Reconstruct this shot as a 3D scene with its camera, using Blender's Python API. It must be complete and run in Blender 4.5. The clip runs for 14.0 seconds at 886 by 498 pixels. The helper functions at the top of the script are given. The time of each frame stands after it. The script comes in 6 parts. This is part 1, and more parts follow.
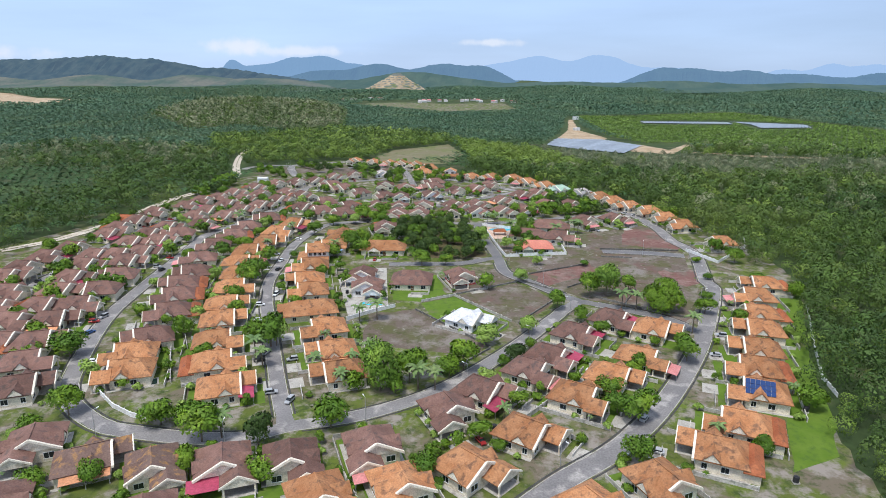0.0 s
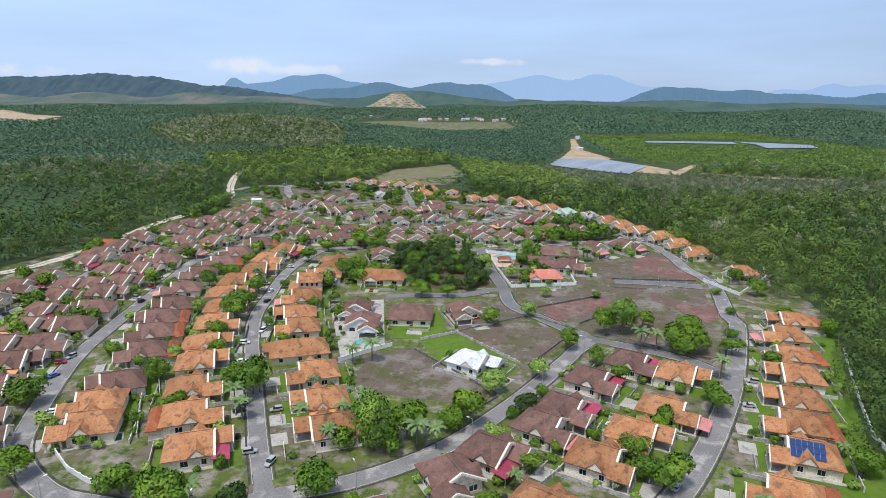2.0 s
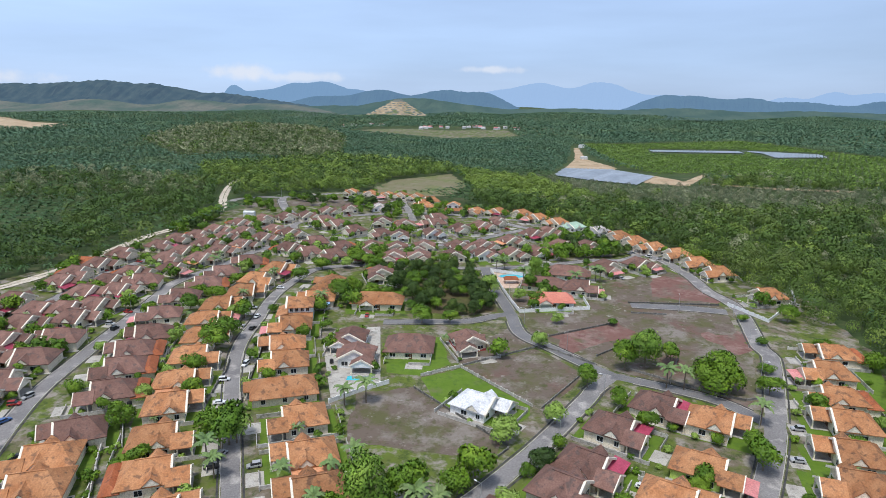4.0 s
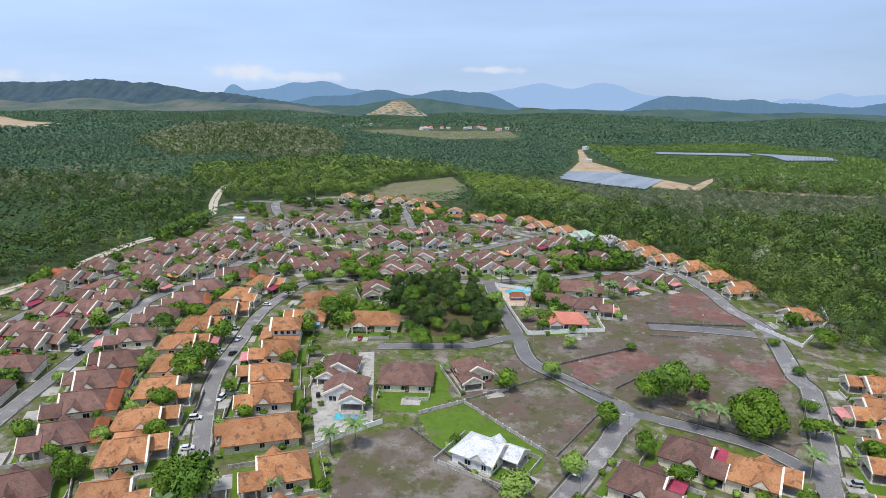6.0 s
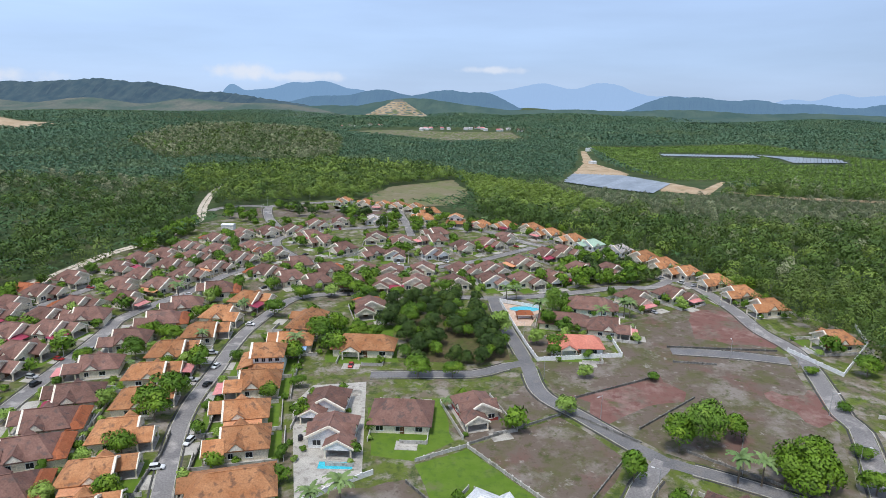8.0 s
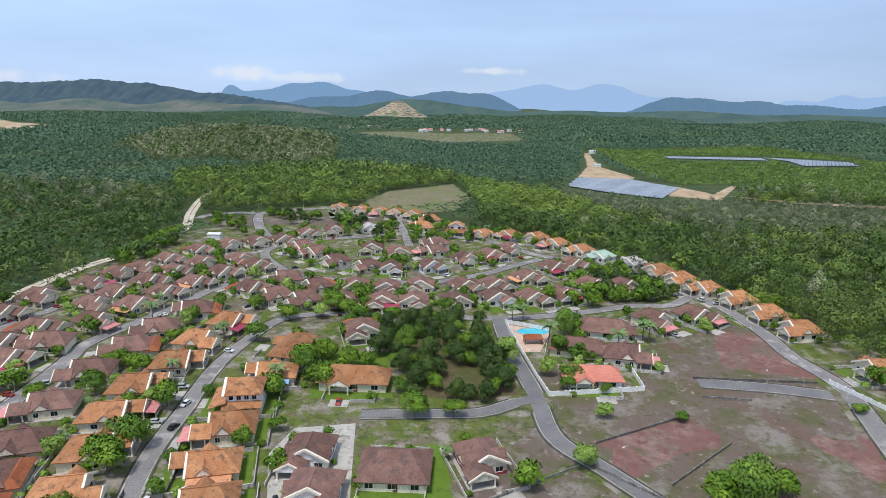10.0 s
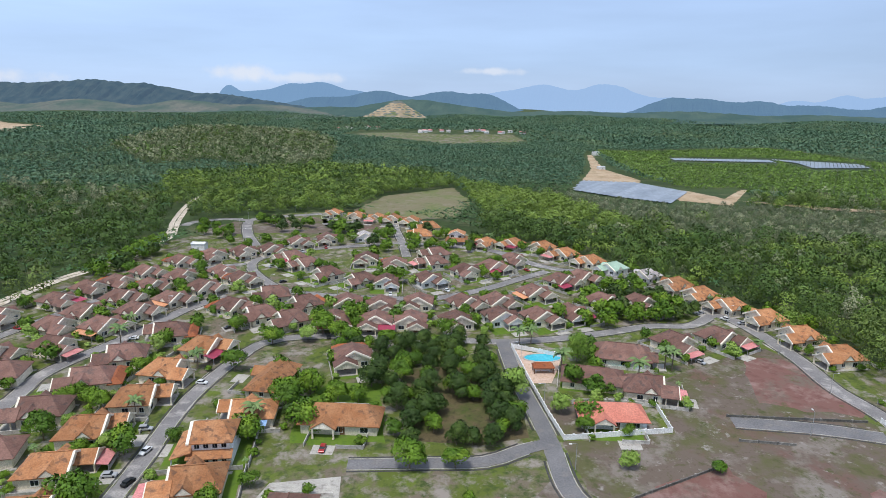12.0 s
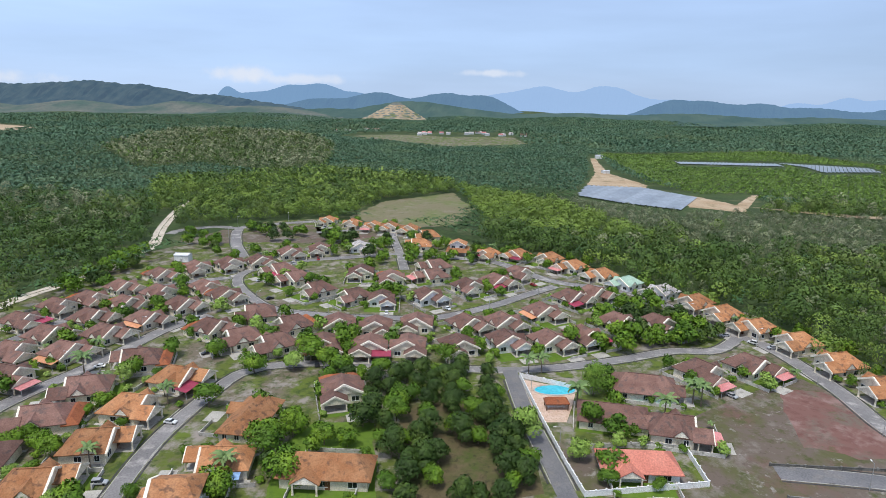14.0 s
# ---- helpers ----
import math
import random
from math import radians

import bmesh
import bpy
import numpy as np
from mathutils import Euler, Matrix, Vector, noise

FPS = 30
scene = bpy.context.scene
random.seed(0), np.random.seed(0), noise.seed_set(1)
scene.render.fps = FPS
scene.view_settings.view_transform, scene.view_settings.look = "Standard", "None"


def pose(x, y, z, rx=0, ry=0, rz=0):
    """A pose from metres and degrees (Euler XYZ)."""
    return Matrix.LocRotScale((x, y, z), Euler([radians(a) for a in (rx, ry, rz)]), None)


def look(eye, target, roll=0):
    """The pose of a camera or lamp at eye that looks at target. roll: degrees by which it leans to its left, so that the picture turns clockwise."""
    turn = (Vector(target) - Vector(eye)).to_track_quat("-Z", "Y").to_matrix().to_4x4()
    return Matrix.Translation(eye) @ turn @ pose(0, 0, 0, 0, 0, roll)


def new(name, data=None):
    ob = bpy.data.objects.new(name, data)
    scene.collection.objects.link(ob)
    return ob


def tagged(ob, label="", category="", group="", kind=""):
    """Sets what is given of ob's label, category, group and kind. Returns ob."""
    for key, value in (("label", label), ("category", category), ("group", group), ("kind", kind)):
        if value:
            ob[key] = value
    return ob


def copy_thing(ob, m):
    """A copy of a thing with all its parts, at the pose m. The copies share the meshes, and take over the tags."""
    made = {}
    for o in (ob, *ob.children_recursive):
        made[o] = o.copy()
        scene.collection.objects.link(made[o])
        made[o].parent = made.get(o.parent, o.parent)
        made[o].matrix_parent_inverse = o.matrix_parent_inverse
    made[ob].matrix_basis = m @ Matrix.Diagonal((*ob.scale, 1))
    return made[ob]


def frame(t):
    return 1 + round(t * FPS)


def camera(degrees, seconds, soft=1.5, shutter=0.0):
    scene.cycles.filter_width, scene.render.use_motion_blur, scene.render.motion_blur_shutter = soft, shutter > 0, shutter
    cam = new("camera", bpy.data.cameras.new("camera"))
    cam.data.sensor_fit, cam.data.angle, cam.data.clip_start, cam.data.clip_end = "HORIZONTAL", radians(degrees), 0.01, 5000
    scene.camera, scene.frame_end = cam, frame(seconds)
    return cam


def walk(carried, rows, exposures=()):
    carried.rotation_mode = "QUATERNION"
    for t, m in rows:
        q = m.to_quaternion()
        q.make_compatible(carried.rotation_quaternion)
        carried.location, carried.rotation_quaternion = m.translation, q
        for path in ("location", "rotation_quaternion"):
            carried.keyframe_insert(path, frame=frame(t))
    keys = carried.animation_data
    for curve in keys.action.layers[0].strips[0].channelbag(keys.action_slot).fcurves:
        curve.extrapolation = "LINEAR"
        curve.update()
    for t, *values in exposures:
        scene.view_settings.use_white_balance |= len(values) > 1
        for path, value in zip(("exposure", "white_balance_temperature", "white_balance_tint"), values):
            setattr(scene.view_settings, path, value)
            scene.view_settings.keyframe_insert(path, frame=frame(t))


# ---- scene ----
cam = camera(71.4, 14.0, soft=0.8)
PATH = [
    (0, (-0.521, 3.908, 103.719), (-0.603, 5.826, 103.157), 0.3),
    (0.5, (-0.778, 9.76, 103.71), (-0.856, 11.678, 103.149), 0.4),
    (1, (-1.157, 15.601, 103.711), (-1.236, 17.521, 103.158), 0.4),
    (1.5, (-1.699, 21.529, 103.726), (-1.782, 23.455, 103.195), 0.5),
    (2, (-2.375, 27.709, 103.737), (-2.458, 29.642, 103.229), 0.5),
    (2.5, (-3.046, 34.191, 103.75), (-3.129, 36.128, 103.257), 0.5),
    (3, (-3.62, 40.979, 103.771), (-3.704, 42.917, 103.284), 0.5),
    (5.5, (-5.867, 75.963, 104.064), (-5.951, 77.901, 103.579), 0.8),
    (6, (-6.24, 82.981, 104.077), (-6.325, 84.919, 103.592), 0.8),
    (6.5, (-6.578, 89.967, 104.063), (-6.661, 91.905, 103.579), 0.9),
    (7, (-6.962, 96.929, 104.032), (-7.047, 98.868, 103.548), 0.9),
    (7.5, (-7.353, 103.941, 104.006), (-7.437, 105.88, 103.522), 0.9),
    (8, (-7.716, 110.992, 103.991), (-7.801, 112.931, 103.506), 0.9),
    (10.5, (-9.426, 147.301, 104.125), (-9.511, 149.241, 103.643), 0.9),
    (11, (-9.754, 154.536, 104.133), (-9.837, 156.475, 103.651), 1.0),
    (11.5, (-10.077, 161.7, 104.119), (-10.163, 163.639, 103.637), 0.9),
    (12, (-10.418, 168.791, 104.107), (-10.502, 170.73, 103.626), 0.9),
    (12.5, (-10.809, 175.783, 104.096), (-10.893, 177.724, 103.618), 1.0),
    (13, (-11.274, 182.653, 104.083), (-11.357, 184.593, 103.605), 1.0),
    (13.5, (-11.784, 189.433, 104.072), (-11.866, 191.373, 103.595), 1.0),
    (14, (-12.318, 196.162, 104.061), (-12.4, 198.103, 103.585), 1.0),
]
walk(cam, [(t, look(eye, target, roll)) for t, eye, target, roll in PATH], [(0.0, 0.06, 6270, 10), (3.0, -0.05, 6270, 10), (14.0, -0.05, 6270, 10)])

# ---- light: bright overcast afternoon, soft sun from behind and to the left ----
SUN_EL, SUN_AZ = 68.0, 205.0
world = bpy.data.worlds.new("overcast_sky")
scene.world = world
world.use_nodes = True
wn, wl = world.node_tree.nodes, world.node_tree.links
wn.clear()
w_out = wn.new("ShaderNodeOutputWorld")
w_bg = wn.new("ShaderNodeBackground")
w_sky = wn.new("ShaderNodeTexSky")
w_sky.sky_type, w_sky.sun_disc = "NISHITA", False
w_sky.sun_elevation, w_sky.sun_rotation = radians(SUN_EL), radians(SUN_AZ)
w_co = wn.new("ShaderNodeTexCoord")
w_sep = wn.new("ShaderNodeSeparateXYZ")
wl.new(w_co.outputs["Generated"], w_sep.inputs[0])
w_ramp = wn.new("ShaderNodeValToRGB")          # cloud deck: pale at the horizon, blue-grey, bright overhead
w_ramp.color_ramp.elements[0].position, w_ramp.color_ramp.elements[0].color = 0.0, (0.55, 0.71, 0.97, 1)
w_ramp.color_ramp.elements[1].position, w_ramp.color_ramp.elements[1].color = 1.0, (0.60, 0.68, 0.84, 1)
for p, c in ((0.05, (0.54, 0.73, 1.05, 1)), (0.16, (0.56, 0.75, 1.10, 1)), (0.45, (0.62, 0.74, 0.96, 1))):
    e = w_ramp.color_ramp.elements.new(p)
    e.color = c
wl.new(w_sep.outputs["Z"], w_ramp.inputs[0])
w_map = wn.new("ShaderNodeMapping")
w_map.inputs["Scale"].default_value = (1.0, 1.0, 7.0)
wl.new(w_co.outputs["Generated"], w_map.inputs[0])
w_noise = wn.new("ShaderNodeTexNoise")
w_noise.inputs["Scale"].default_value, w_noise.inputs["Detail"].default_value = 2.6, 6.0
wl.new(w_map.outputs[0], w_noise.inputs["Vector"])
w_nr = wn.new("ShaderNodeMapRange")
w_nr.inputs["From Min"].default_value, w_nr.inputs["From Max"].default_value = 0.3, 0.75
w_nr.inputs["To Min"].default_value, w_nr.inputs["To Max"].default_value = 0.93, 1.13
wl.new(w_noise.outputs[0], w_nr.inputs["Value"])
w_east = wn.new("ShaderNodeMapRange")
w_east.inputs["From Min"].default_value, w_east.inputs["From Max"].default_value = -0.7, 0.7
w_east.inputs["To Min"].default_value, w_east.inputs["To Max"].default_value = 1.05, 0.84
wl.new(w_sep.outputs["X"], w_east.inputs["Value"])
w_both = wn.new("ShaderNodeMath")
w_both.operation = "MULTIPLY"
wl.new(w_nr.outputs[0], w_both.inputs[0])
wl.new(w_east.outputs[0], w_both.inputs[1])
w_mul = wn.new("ShaderNodeVectorMath")
w_mul.operation = "SCALE"
wl.new(w_ramp.outputs[0], w_mul.inputs[0])
wl.new(w_both.outputs[0], w_mul.inputs["Scale"])
w_dim = wn.new("ShaderNodeVectorMath")
w_dim.operation = "SCALE"
w_dim.inputs["Scale"].default_value = 0.1
wl.new(w_sky.outputs[0], w_dim.inputs[0])
w_mix = wn.new("ShaderNodeMix")
w_mix.data_type = "RGBA"
w_mix.inputs["Factor"].default_value = 0.85
wl.new(w_dim.outputs[0], w_mix.inputs["A"])
wl.new(w_mul.outputs[0], w_mix.inputs["B"])


def cumulus(last, az, el, wide, tall, white):
    """A far bank of small white cloud low over the horizon, at azimuth az (degrees, 0 = +y) and elevation el."""
    d = Vector((math.sin(radians(az)) * math.cos(radians(el)), math.cos(radians(az)) * math.cos(radians(el)), math.sin(radians(el))))
    sub = wn.new("ShaderNodeVectorMath")
    sub.operation = "SUBTRACT"
    wl.new(w_co.outputs["Generated"], sub.inputs[0])
    sub.inputs[1].default_value = d
    sc = wn.new("ShaderNodeVectorMath")
    sc.operation = "DIVIDE"
    sc.inputs[1].default_value = (wide, wide, tall)
    wl.new(sub.outputs[0], sc.inputs[0])
    ln = wn.new("ShaderNodeVectorMath")
    ln.operation = "LENGTH"
    wl.new(sc.outputs[0], ln.inputs[0])
    puffs = wn.new("ShaderNodeTexNoise")
    puffs.inputs["Scale"].default_value, puffs.inputs["Detail"].default_value = 45.0, 5.0
    wl.new(w_co.outputs["Generated"], puffs.inputs["Vector"])
    ad = wn.new("ShaderNodeMath")
    ad.operation = "MULTIPLY_ADD"
    wl.new(puffs.outputs[0], ad.inputs[0])
    ad.inputs[1].default_value = -1.6
    wl.new(ln.outputs["Value"], ad.inputs[2])
    mr = wn.new("ShaderNodeMapRange")
    mr.interpolation_type = "SMOOTHSTEP"
    mr.inputs["From Min"].default_value, mr.inputs["From Max"].default_value = 0.45, -0.55
    mr.inputs["To Max"].default_value = white
    wl.new(ad.outputs[0], mr.inputs["Value"])
    mx = wn.new("ShaderNodeMix")
    mx.data_type = "RGBA"
    wl.new(mr.outputs[0], mx.inputs["Factor"])
    wl.new(last, mx.inputs["A"])
    mx.inputs["B"].default_value = (0.80, 0.84, 0.92, 1)
    return mx.outputs["Result"]


sky_colour = w_mix.outputs["Result"]
for row in ((-20.3, 1.75, 0.045, 0.012, 0.85), (-15.0, 1.35, 0.075, 0.008, 0.7), (1.8, 2.2, 0.05, 0.006, 0.75), (-41, 1.0, 0.12, 0.010, 0.8)):
    sky_colour = cumulus(sky_colour, *row)
wl.new(sky_colour, w_bg.inputs["Color"])
w_bg.inputs["Strength"].default_value = 1.0
wl.new(w_bg.outputs[0], w_out.inputs[0])

sun = new("sun", bpy.data.lights.new("sun", "SUN"))
sun.data.energy, sun.data.angle, sun.data.color = 3.2, radians(11), (1.0, 0.95, 0.87)
sun.matrix_world = look((-math.sin(radians(SUN_AZ)) * -60, math.cos(radians(SUN_AZ)) * 60, 60 * math.tan(radians(SUN_EL))), (0, 0, 0))


# ---- materials ----
def material(name, base, other, scale=0.5, rough=0.8, fine=6.0, bump=0.0, vary=0.0, third=None, island=False, metal=0.0, courses=0.0, spread=(0.35, 0.65), grain_span=(0.8, 1.2)):
    """A surface of two colours mixed at a large and a fine scale, with an optional third as worn patches.
    vary: how far single objects (or islands) differ in value; courses: height of tile courses in metres."""
    m = bpy.data.materials.new(name)
    m.use_nodes = True
    n, l = m.node_tree.nodes, m.node_tree.links
    b = n["Principled BSDF"]
    geo = n.new("ShaderNodeNewGeometry")

    def tex(s, d=4.0):
        t = n.new("ShaderNodeTexNoise")
        t.inputs["Scale"].default_value, t.inputs["Detail"].default_value = s, d
        l.new(geo.outputs["Position"], t.inputs["Vector"])
        return t

    def mix(f, a, bb):
        x = n.new("ShaderNodeMix")
        x.data_type = "RGBA"
        for sock, v in (("Factor", f), ("A", a), ("B", bb)):
            if isinstance(v, (tuple, float)):
                x.inputs[sock].default_value = (*v, 1) if isinstance(v, tuple) else v
            else:
                l.new(v, x.inputs[sock])
        return x.outputs["Result"]

    def span(v, lo, hi, a=0.0, z=1.0):
        r = n.new("ShaderNodeMapRange")
        for key, val in (("From Min", lo), ("From Max", hi), ("To Min", a), ("To Max", z)):
            r.inputs[key].default_value = val
        l.new(v, r.inputs["Value"])
        return r.outputs[0]

    large, small = tex(scale), tex(fine, 3.0)
    col = mix(span(large.outputs[0], *spread), base, other)
    if third:
        patch = tex(scale * 2.3, 5.0)
        col = mix(span(patch.outputs[0], 0.54, 0.66), col, third)
    grain = span(small.outputs[0], 0.3, 0.7, *grain_span)
    sc = n.new("ShaderNodeVectorMath")
    sc.operation = "SCALE"
    l.new(col, sc.inputs[0])
    if vary:
        if island:
            rnd = geo.outputs["Random Per Island"]
        else:
            rnd = n.new("ShaderNodeObjectInfo").outputs["Random"]
        mu = n.new("ShaderNodeMath")
        mu.operation = "MULTIPLY"
        l.new(grain, mu.inputs[0])
        l.new(span(rnd, 0.0, 1.0, 1 - vary, 1 + vary), mu.inputs[1])
        grain = mu.outputs[0]
    l.new(grain, sc.inputs["Scale"])
    l.new(sc.outputs[0], b.inputs["Base Color"])
    b.inputs["Roughness"].default_value, b.inputs["Metallic"].default_value = rough, metal
    b.inputs["Specular IOR Level"].default_value = 0.25
    if bump or courses:
        bp = n.new("ShaderNodeBump")
        bp.inputs["Distance"].default_value = bump or 0.05
        bp.inputs["Strength"].default_value = 0.7
        if courses:
            wv = n.new("ShaderNodeTexWave")
            wv.bands_direction, wv.wave_profile = "Z", "SAW"
            wv.inputs["Scale"].default_value = 0.314 / courses
            wv.inputs["Distortion"].default_value = 0.4
            l.new(geo.outputs["Position"], wv.inputs["Vector"])
            l.new(wv.outputs[0], bp.inputs["Height"])
        else:
            l.new(small.outputs[0], bp.inputs["Height"])
        l.new(bp.outputs[0], b.inputs["Normal"])
    return m


def foliage(name, dark, light, third, vary=0.35, scale=0.02):
    """Leaves: colour drifts over the stand, from crown to crown and a little from clump to clump."""
    return material(name, dark, light, scale=scale, rough=0.6, fine=0.13 if scale < 0.05 else 0.5, vary=vary * (0.3 if scale < 0.05 else 0.45), third=third, island=True, grain_span=(0.62, 1.38) if scale < 0.05 else (0.75, 1.25))


def ground_mix(name, base, layers, rough=0.95, bump=0.05):
    """Open ground: layers of (colour, noise scale, low, high) laid over one another in ragged patches."""
    m = bpy.data.materials.new(name)
    m.use_nodes = True
    n, l = m.node_tree.nodes, m.node_tree.links
    b = n["Principled BSDF"]
    geo = n.new("ShaderNodeNewGeometry")
    col = n.new("ShaderNodeRGB")
    col.outputs[0].default_value = (*base, 1)
    col = col.outputs[0]
    for k, (c, scale, lo, hi) in enumerate(layers):
        t = n.new("ShaderNodeTexNoise")
        t.noise_dimensions = "4D"
        t.inputs["W"].default_value = 3.7 * k
        t.inputs["Scale"].default_value, t.inputs["Detail"].default_value, t.inputs["Roughness"].default_value = scale, 8.0, 0.65
        l.new(geo.outputs["Position"], t.inputs["Vector"])
        r = n.new("ShaderNodeMapRange")
        r.inputs["From Min"].default_value, r.inputs["From Max"].default_value = lo, hi
        l.new(t.outputs[0], r.inputs["Value"])
        x = n.new("ShaderNodeMix")
        x.data_type = "RGBA"
        l.new(r.outputs[0], x.inputs["Factor"])
        l.new(col, x.inputs["A"])
        x.inputs["B"].default_value = (*c, 1)
        col = x.outputs["Result"]
    l.new(col, b.inputs["Base Color"])
    b.inputs["Roughness"].default_value = rough
    b.inputs["Specular IOR Level"].default_value = 0.15
    bp = n.new("ShaderNodeBump")
    bp.inputs["Distance"].default_value = bump
    l.new(t.outputs[0], bp.inputs["Height"])
    l.new(bp.outputs[0], b.inputs["Normal"])
    return m


M_GROUND = ground_mix("grass_and_soil", (0.100, 0.125, 0.028), (((0.120, 0.162, 0.028), 0.08, 0.45, 0.62), ((0.160, 0.132, 0.098), 0.07, 0.47, 0.58), ((0.052, 0.078, 0.022), 0.35, 0.48, 0.64), ((0.270, 0.240, 0.212), 0.16, 0.50, 0.62)))
M_FOREST_FLOOR = material("undergrowth", (0.034, 0.056, 0.018), (0.055, 0.085, 0.026), 0.02, 0.95, 0.4, 0.2, third=(0.09, 0.10, 0.045))
M_PARK = ground_mix("leaf_litter", (0.105, 0.085, 0.045), (((0.135, 0.105, 0.06), 0.2, 0.45, 0.6), ((0.07, 0.09, 0.024), 0.12, 0.46, 0.62), ((0.05, 0.045, 0.026), 0.6, 0.52, 0.68)), bump=0.04)
M_CLEARING = ground_mix("dry_rough_grass", (0.185, 0.165, 0.100), (((0.140, 0.165, 0.060), 0.03, 0.46, 0.60), ((0.225, 0.190, 0.140), 0.06, 0.50, 0.64), ((0.095, 0.120, 0.042), 0.2, 0.54, 0.68)), bump=0.05)
M_LAWN = ground_mix("mown_lawn", (0.094, 0.164, 0.018), (((0.123, 0.193, 0.028), 0.15, 0.4, 0.62), ((0.139, 0.148, 0.066), 0.1, 0.56, 0.7), ((0.070, 0.123, 0.025), 0.5, 0.5, 0.7)), bump=0.02)
M_ASPHALT = material("worn_asphalt", (0.180, 0.172, 0.174), (0.245, 0.234, 0.233), 0.07, 0.9, 1.8, 0.01, third=(0.36, 0.34, 0.325))
M_DARK_ASPHALT = material("newer_asphalt", (0.145, 0.143, 0.15), (0.19, 0.186, 0.19), 0.1, 0.9, 2.0, 0.01, third=(0.19, 0.18, 0.175))
M_CONCRETE = material("pale_concrete", (0.36, 0.34, 0.31), (0.46, 0.44, 0.40), 0.2, 0.85, 3.0, 0.01, third=(0.27, 0.25, 0.23))
M_TRACK = material("pale_dirt_track", (0.50, 0.44, 0.36), (0.60, 0.54, 0.46), 0.12, 0.95, 1.5, 0.05, third=(0.35, 0.30, 0.21))
M_SOIL = ground_mix("bare_brown_soil", (0.140, 0.110, 0.089), (((0.102, 0.102, 0.046), 0.05, 0.48, 0.58), ((0.219, 0.193, 0.170), 0.07, 0.51, 0.62), ((0.151, 0.091, 0.076), 0.04, 0.54, 0.64), ((0.076, 0.083, 0.032), 0.22, 0.54, 0.66), ((0.303, 0.280, 0.257), 0.30, 0.59, 0.70), ((0.091, 0.072, 0.057), 0.6, 0.56, 0.70)))
M_RED_SOIL = ground_mix("red_laterite_soil", (0.185, 0.099, 0.084), (((0.159, 0.125, 0.101), 0.07, 0.48, 0.60), ((0.258, 0.168, 0.150), 0.14, 0.50, 0.64), ((0.150, 0.071, 0.062), 0.3, 0.5, 0.66), ((0.103, 0.107, 0.047), 0.15, 0.60, 0.70)))
M_SAND = material("orange_sand", (0.37, 0.265, 0.165), (0.46, 0.36, 0.25), 0.03, 0.95, 0.5, 0.1, third=(0.27, 0.21, 0.12))
M_ROOF_ORANGE = material("weathered_orange_tiles", (0.355, 0.155, 0.068), (0.445, 0.222, 0.108), 0.25, 0.85, 2.2, 0.05, 0.24, third=(0.20, 0.105, 0.062), courses=0.17)
M_ROOF_RED = material("clean_red_tiles", (0.52, 0.185, 0.135), (0.58, 0.225, 0.165), 0.2, 0.8, 2.0, 0.05, 0.08, courses=0.17)
M_ROOF_RUST = material("rust_red_tiles", (0.31, 0.095, 0.042), (0.39, 0.135, 0.062), 0.25, 0.85, 2.2, 0.05, 0.14, third=(0.22, 0.085, 0.05), courses=0.17)
M_ROOF_BROWN = material("faded_brown_tiles", (0.158, 0.086, 0.069), (0.222, 0.126, 0.102), 0.22, 0.85, 2.2, 0.05, 0.25, third=(0.125, 0.085, 0.075), courses=0.17)
M_ROOF_PATCHED = material("brown_tiles_with_orange_patches", (0.15, 0.095, 0.08), (0.20, 0.13, 0.108), 0.22, 0.85, 2.2, 0.05, 0.1, third=(0.36, 0.20, 0.085), courses=0.17)
M_ROOF_WHITE = material("white_coated_tiles", (0.62, 0.63, 0.66), (0.72, 0.73, 0.75), 0.25, 0.6, 2.0, 0.04, third=(0.48, 0.49, 0.53), courses=0.17)
M_ROOF_GREEN = material("pale_green_tiles", (0.33, 0.47, 0.37), (0.40, 0.53, 0.43), 0.25, 0.7, 2.0, 0.04, courses=0.17)
M_ROOF_GREY = material("grey_bleached_tiles", (0.42, 0.38, 0.37), (0.56, 0.53, 0.52), 0.3, 0.8, 2.0, 0.04, third=(0.27, 0.22, 0.21), courses=0.17)
M_MAROON = material("maroon_metal_sheet", (0.30, 0.045, 0.085), (0.36, 0.06, 0.105), 0.3, 0.5, 2.0, 0, 0.2)
M_PINK = material("pink_metal_sheet", (0.55, 0.20, 0.20), (0.60, 0.26, 0.25), 0.3, 0.55, 2.0, 0, 0.12)
M_APRICOT = material("apricot_metal_sheet", (0.58, 0.26, 0.13), (0.64, 0.31, 0.17), 0.3, 0.55, 2.0, 0, 0.12)
M_BLUE_SHEET = material("blue_metal_sheet", (0.25, 0.40, 0.66), (0.30, 0.46, 0.72), 0.3, 0.5, 2.0)
M_WALL_CREAM = material("cream_painted_plaster", (0.76, 0.68, 0.54), (0.82, 0.75, 0.62), 0.3, 0.85, 3.0, 0, 0.1, third=(0.60, 0.52, 0.40))
M_WALL_WHITE = material("white_painted_plaster", (0.76, 0.76, 0.76), (0.82, 0.82, 0.81), 0.3, 0.85, 3.0, 0, 0.06, third=(0.68, 0.67, 0.65))
M_WALL_RED = material("dark_red_plaster", (0.30, 0.05, 0.045), (0.36, 0.07, 0.06), 0.4, 0.8, 3.0)
M_WALL_LIME = material("lime_green_plaster", (0.46, 0.62, 0.14), (0.52, 0.68, 0.18), 0.4, 0.8, 3.0)
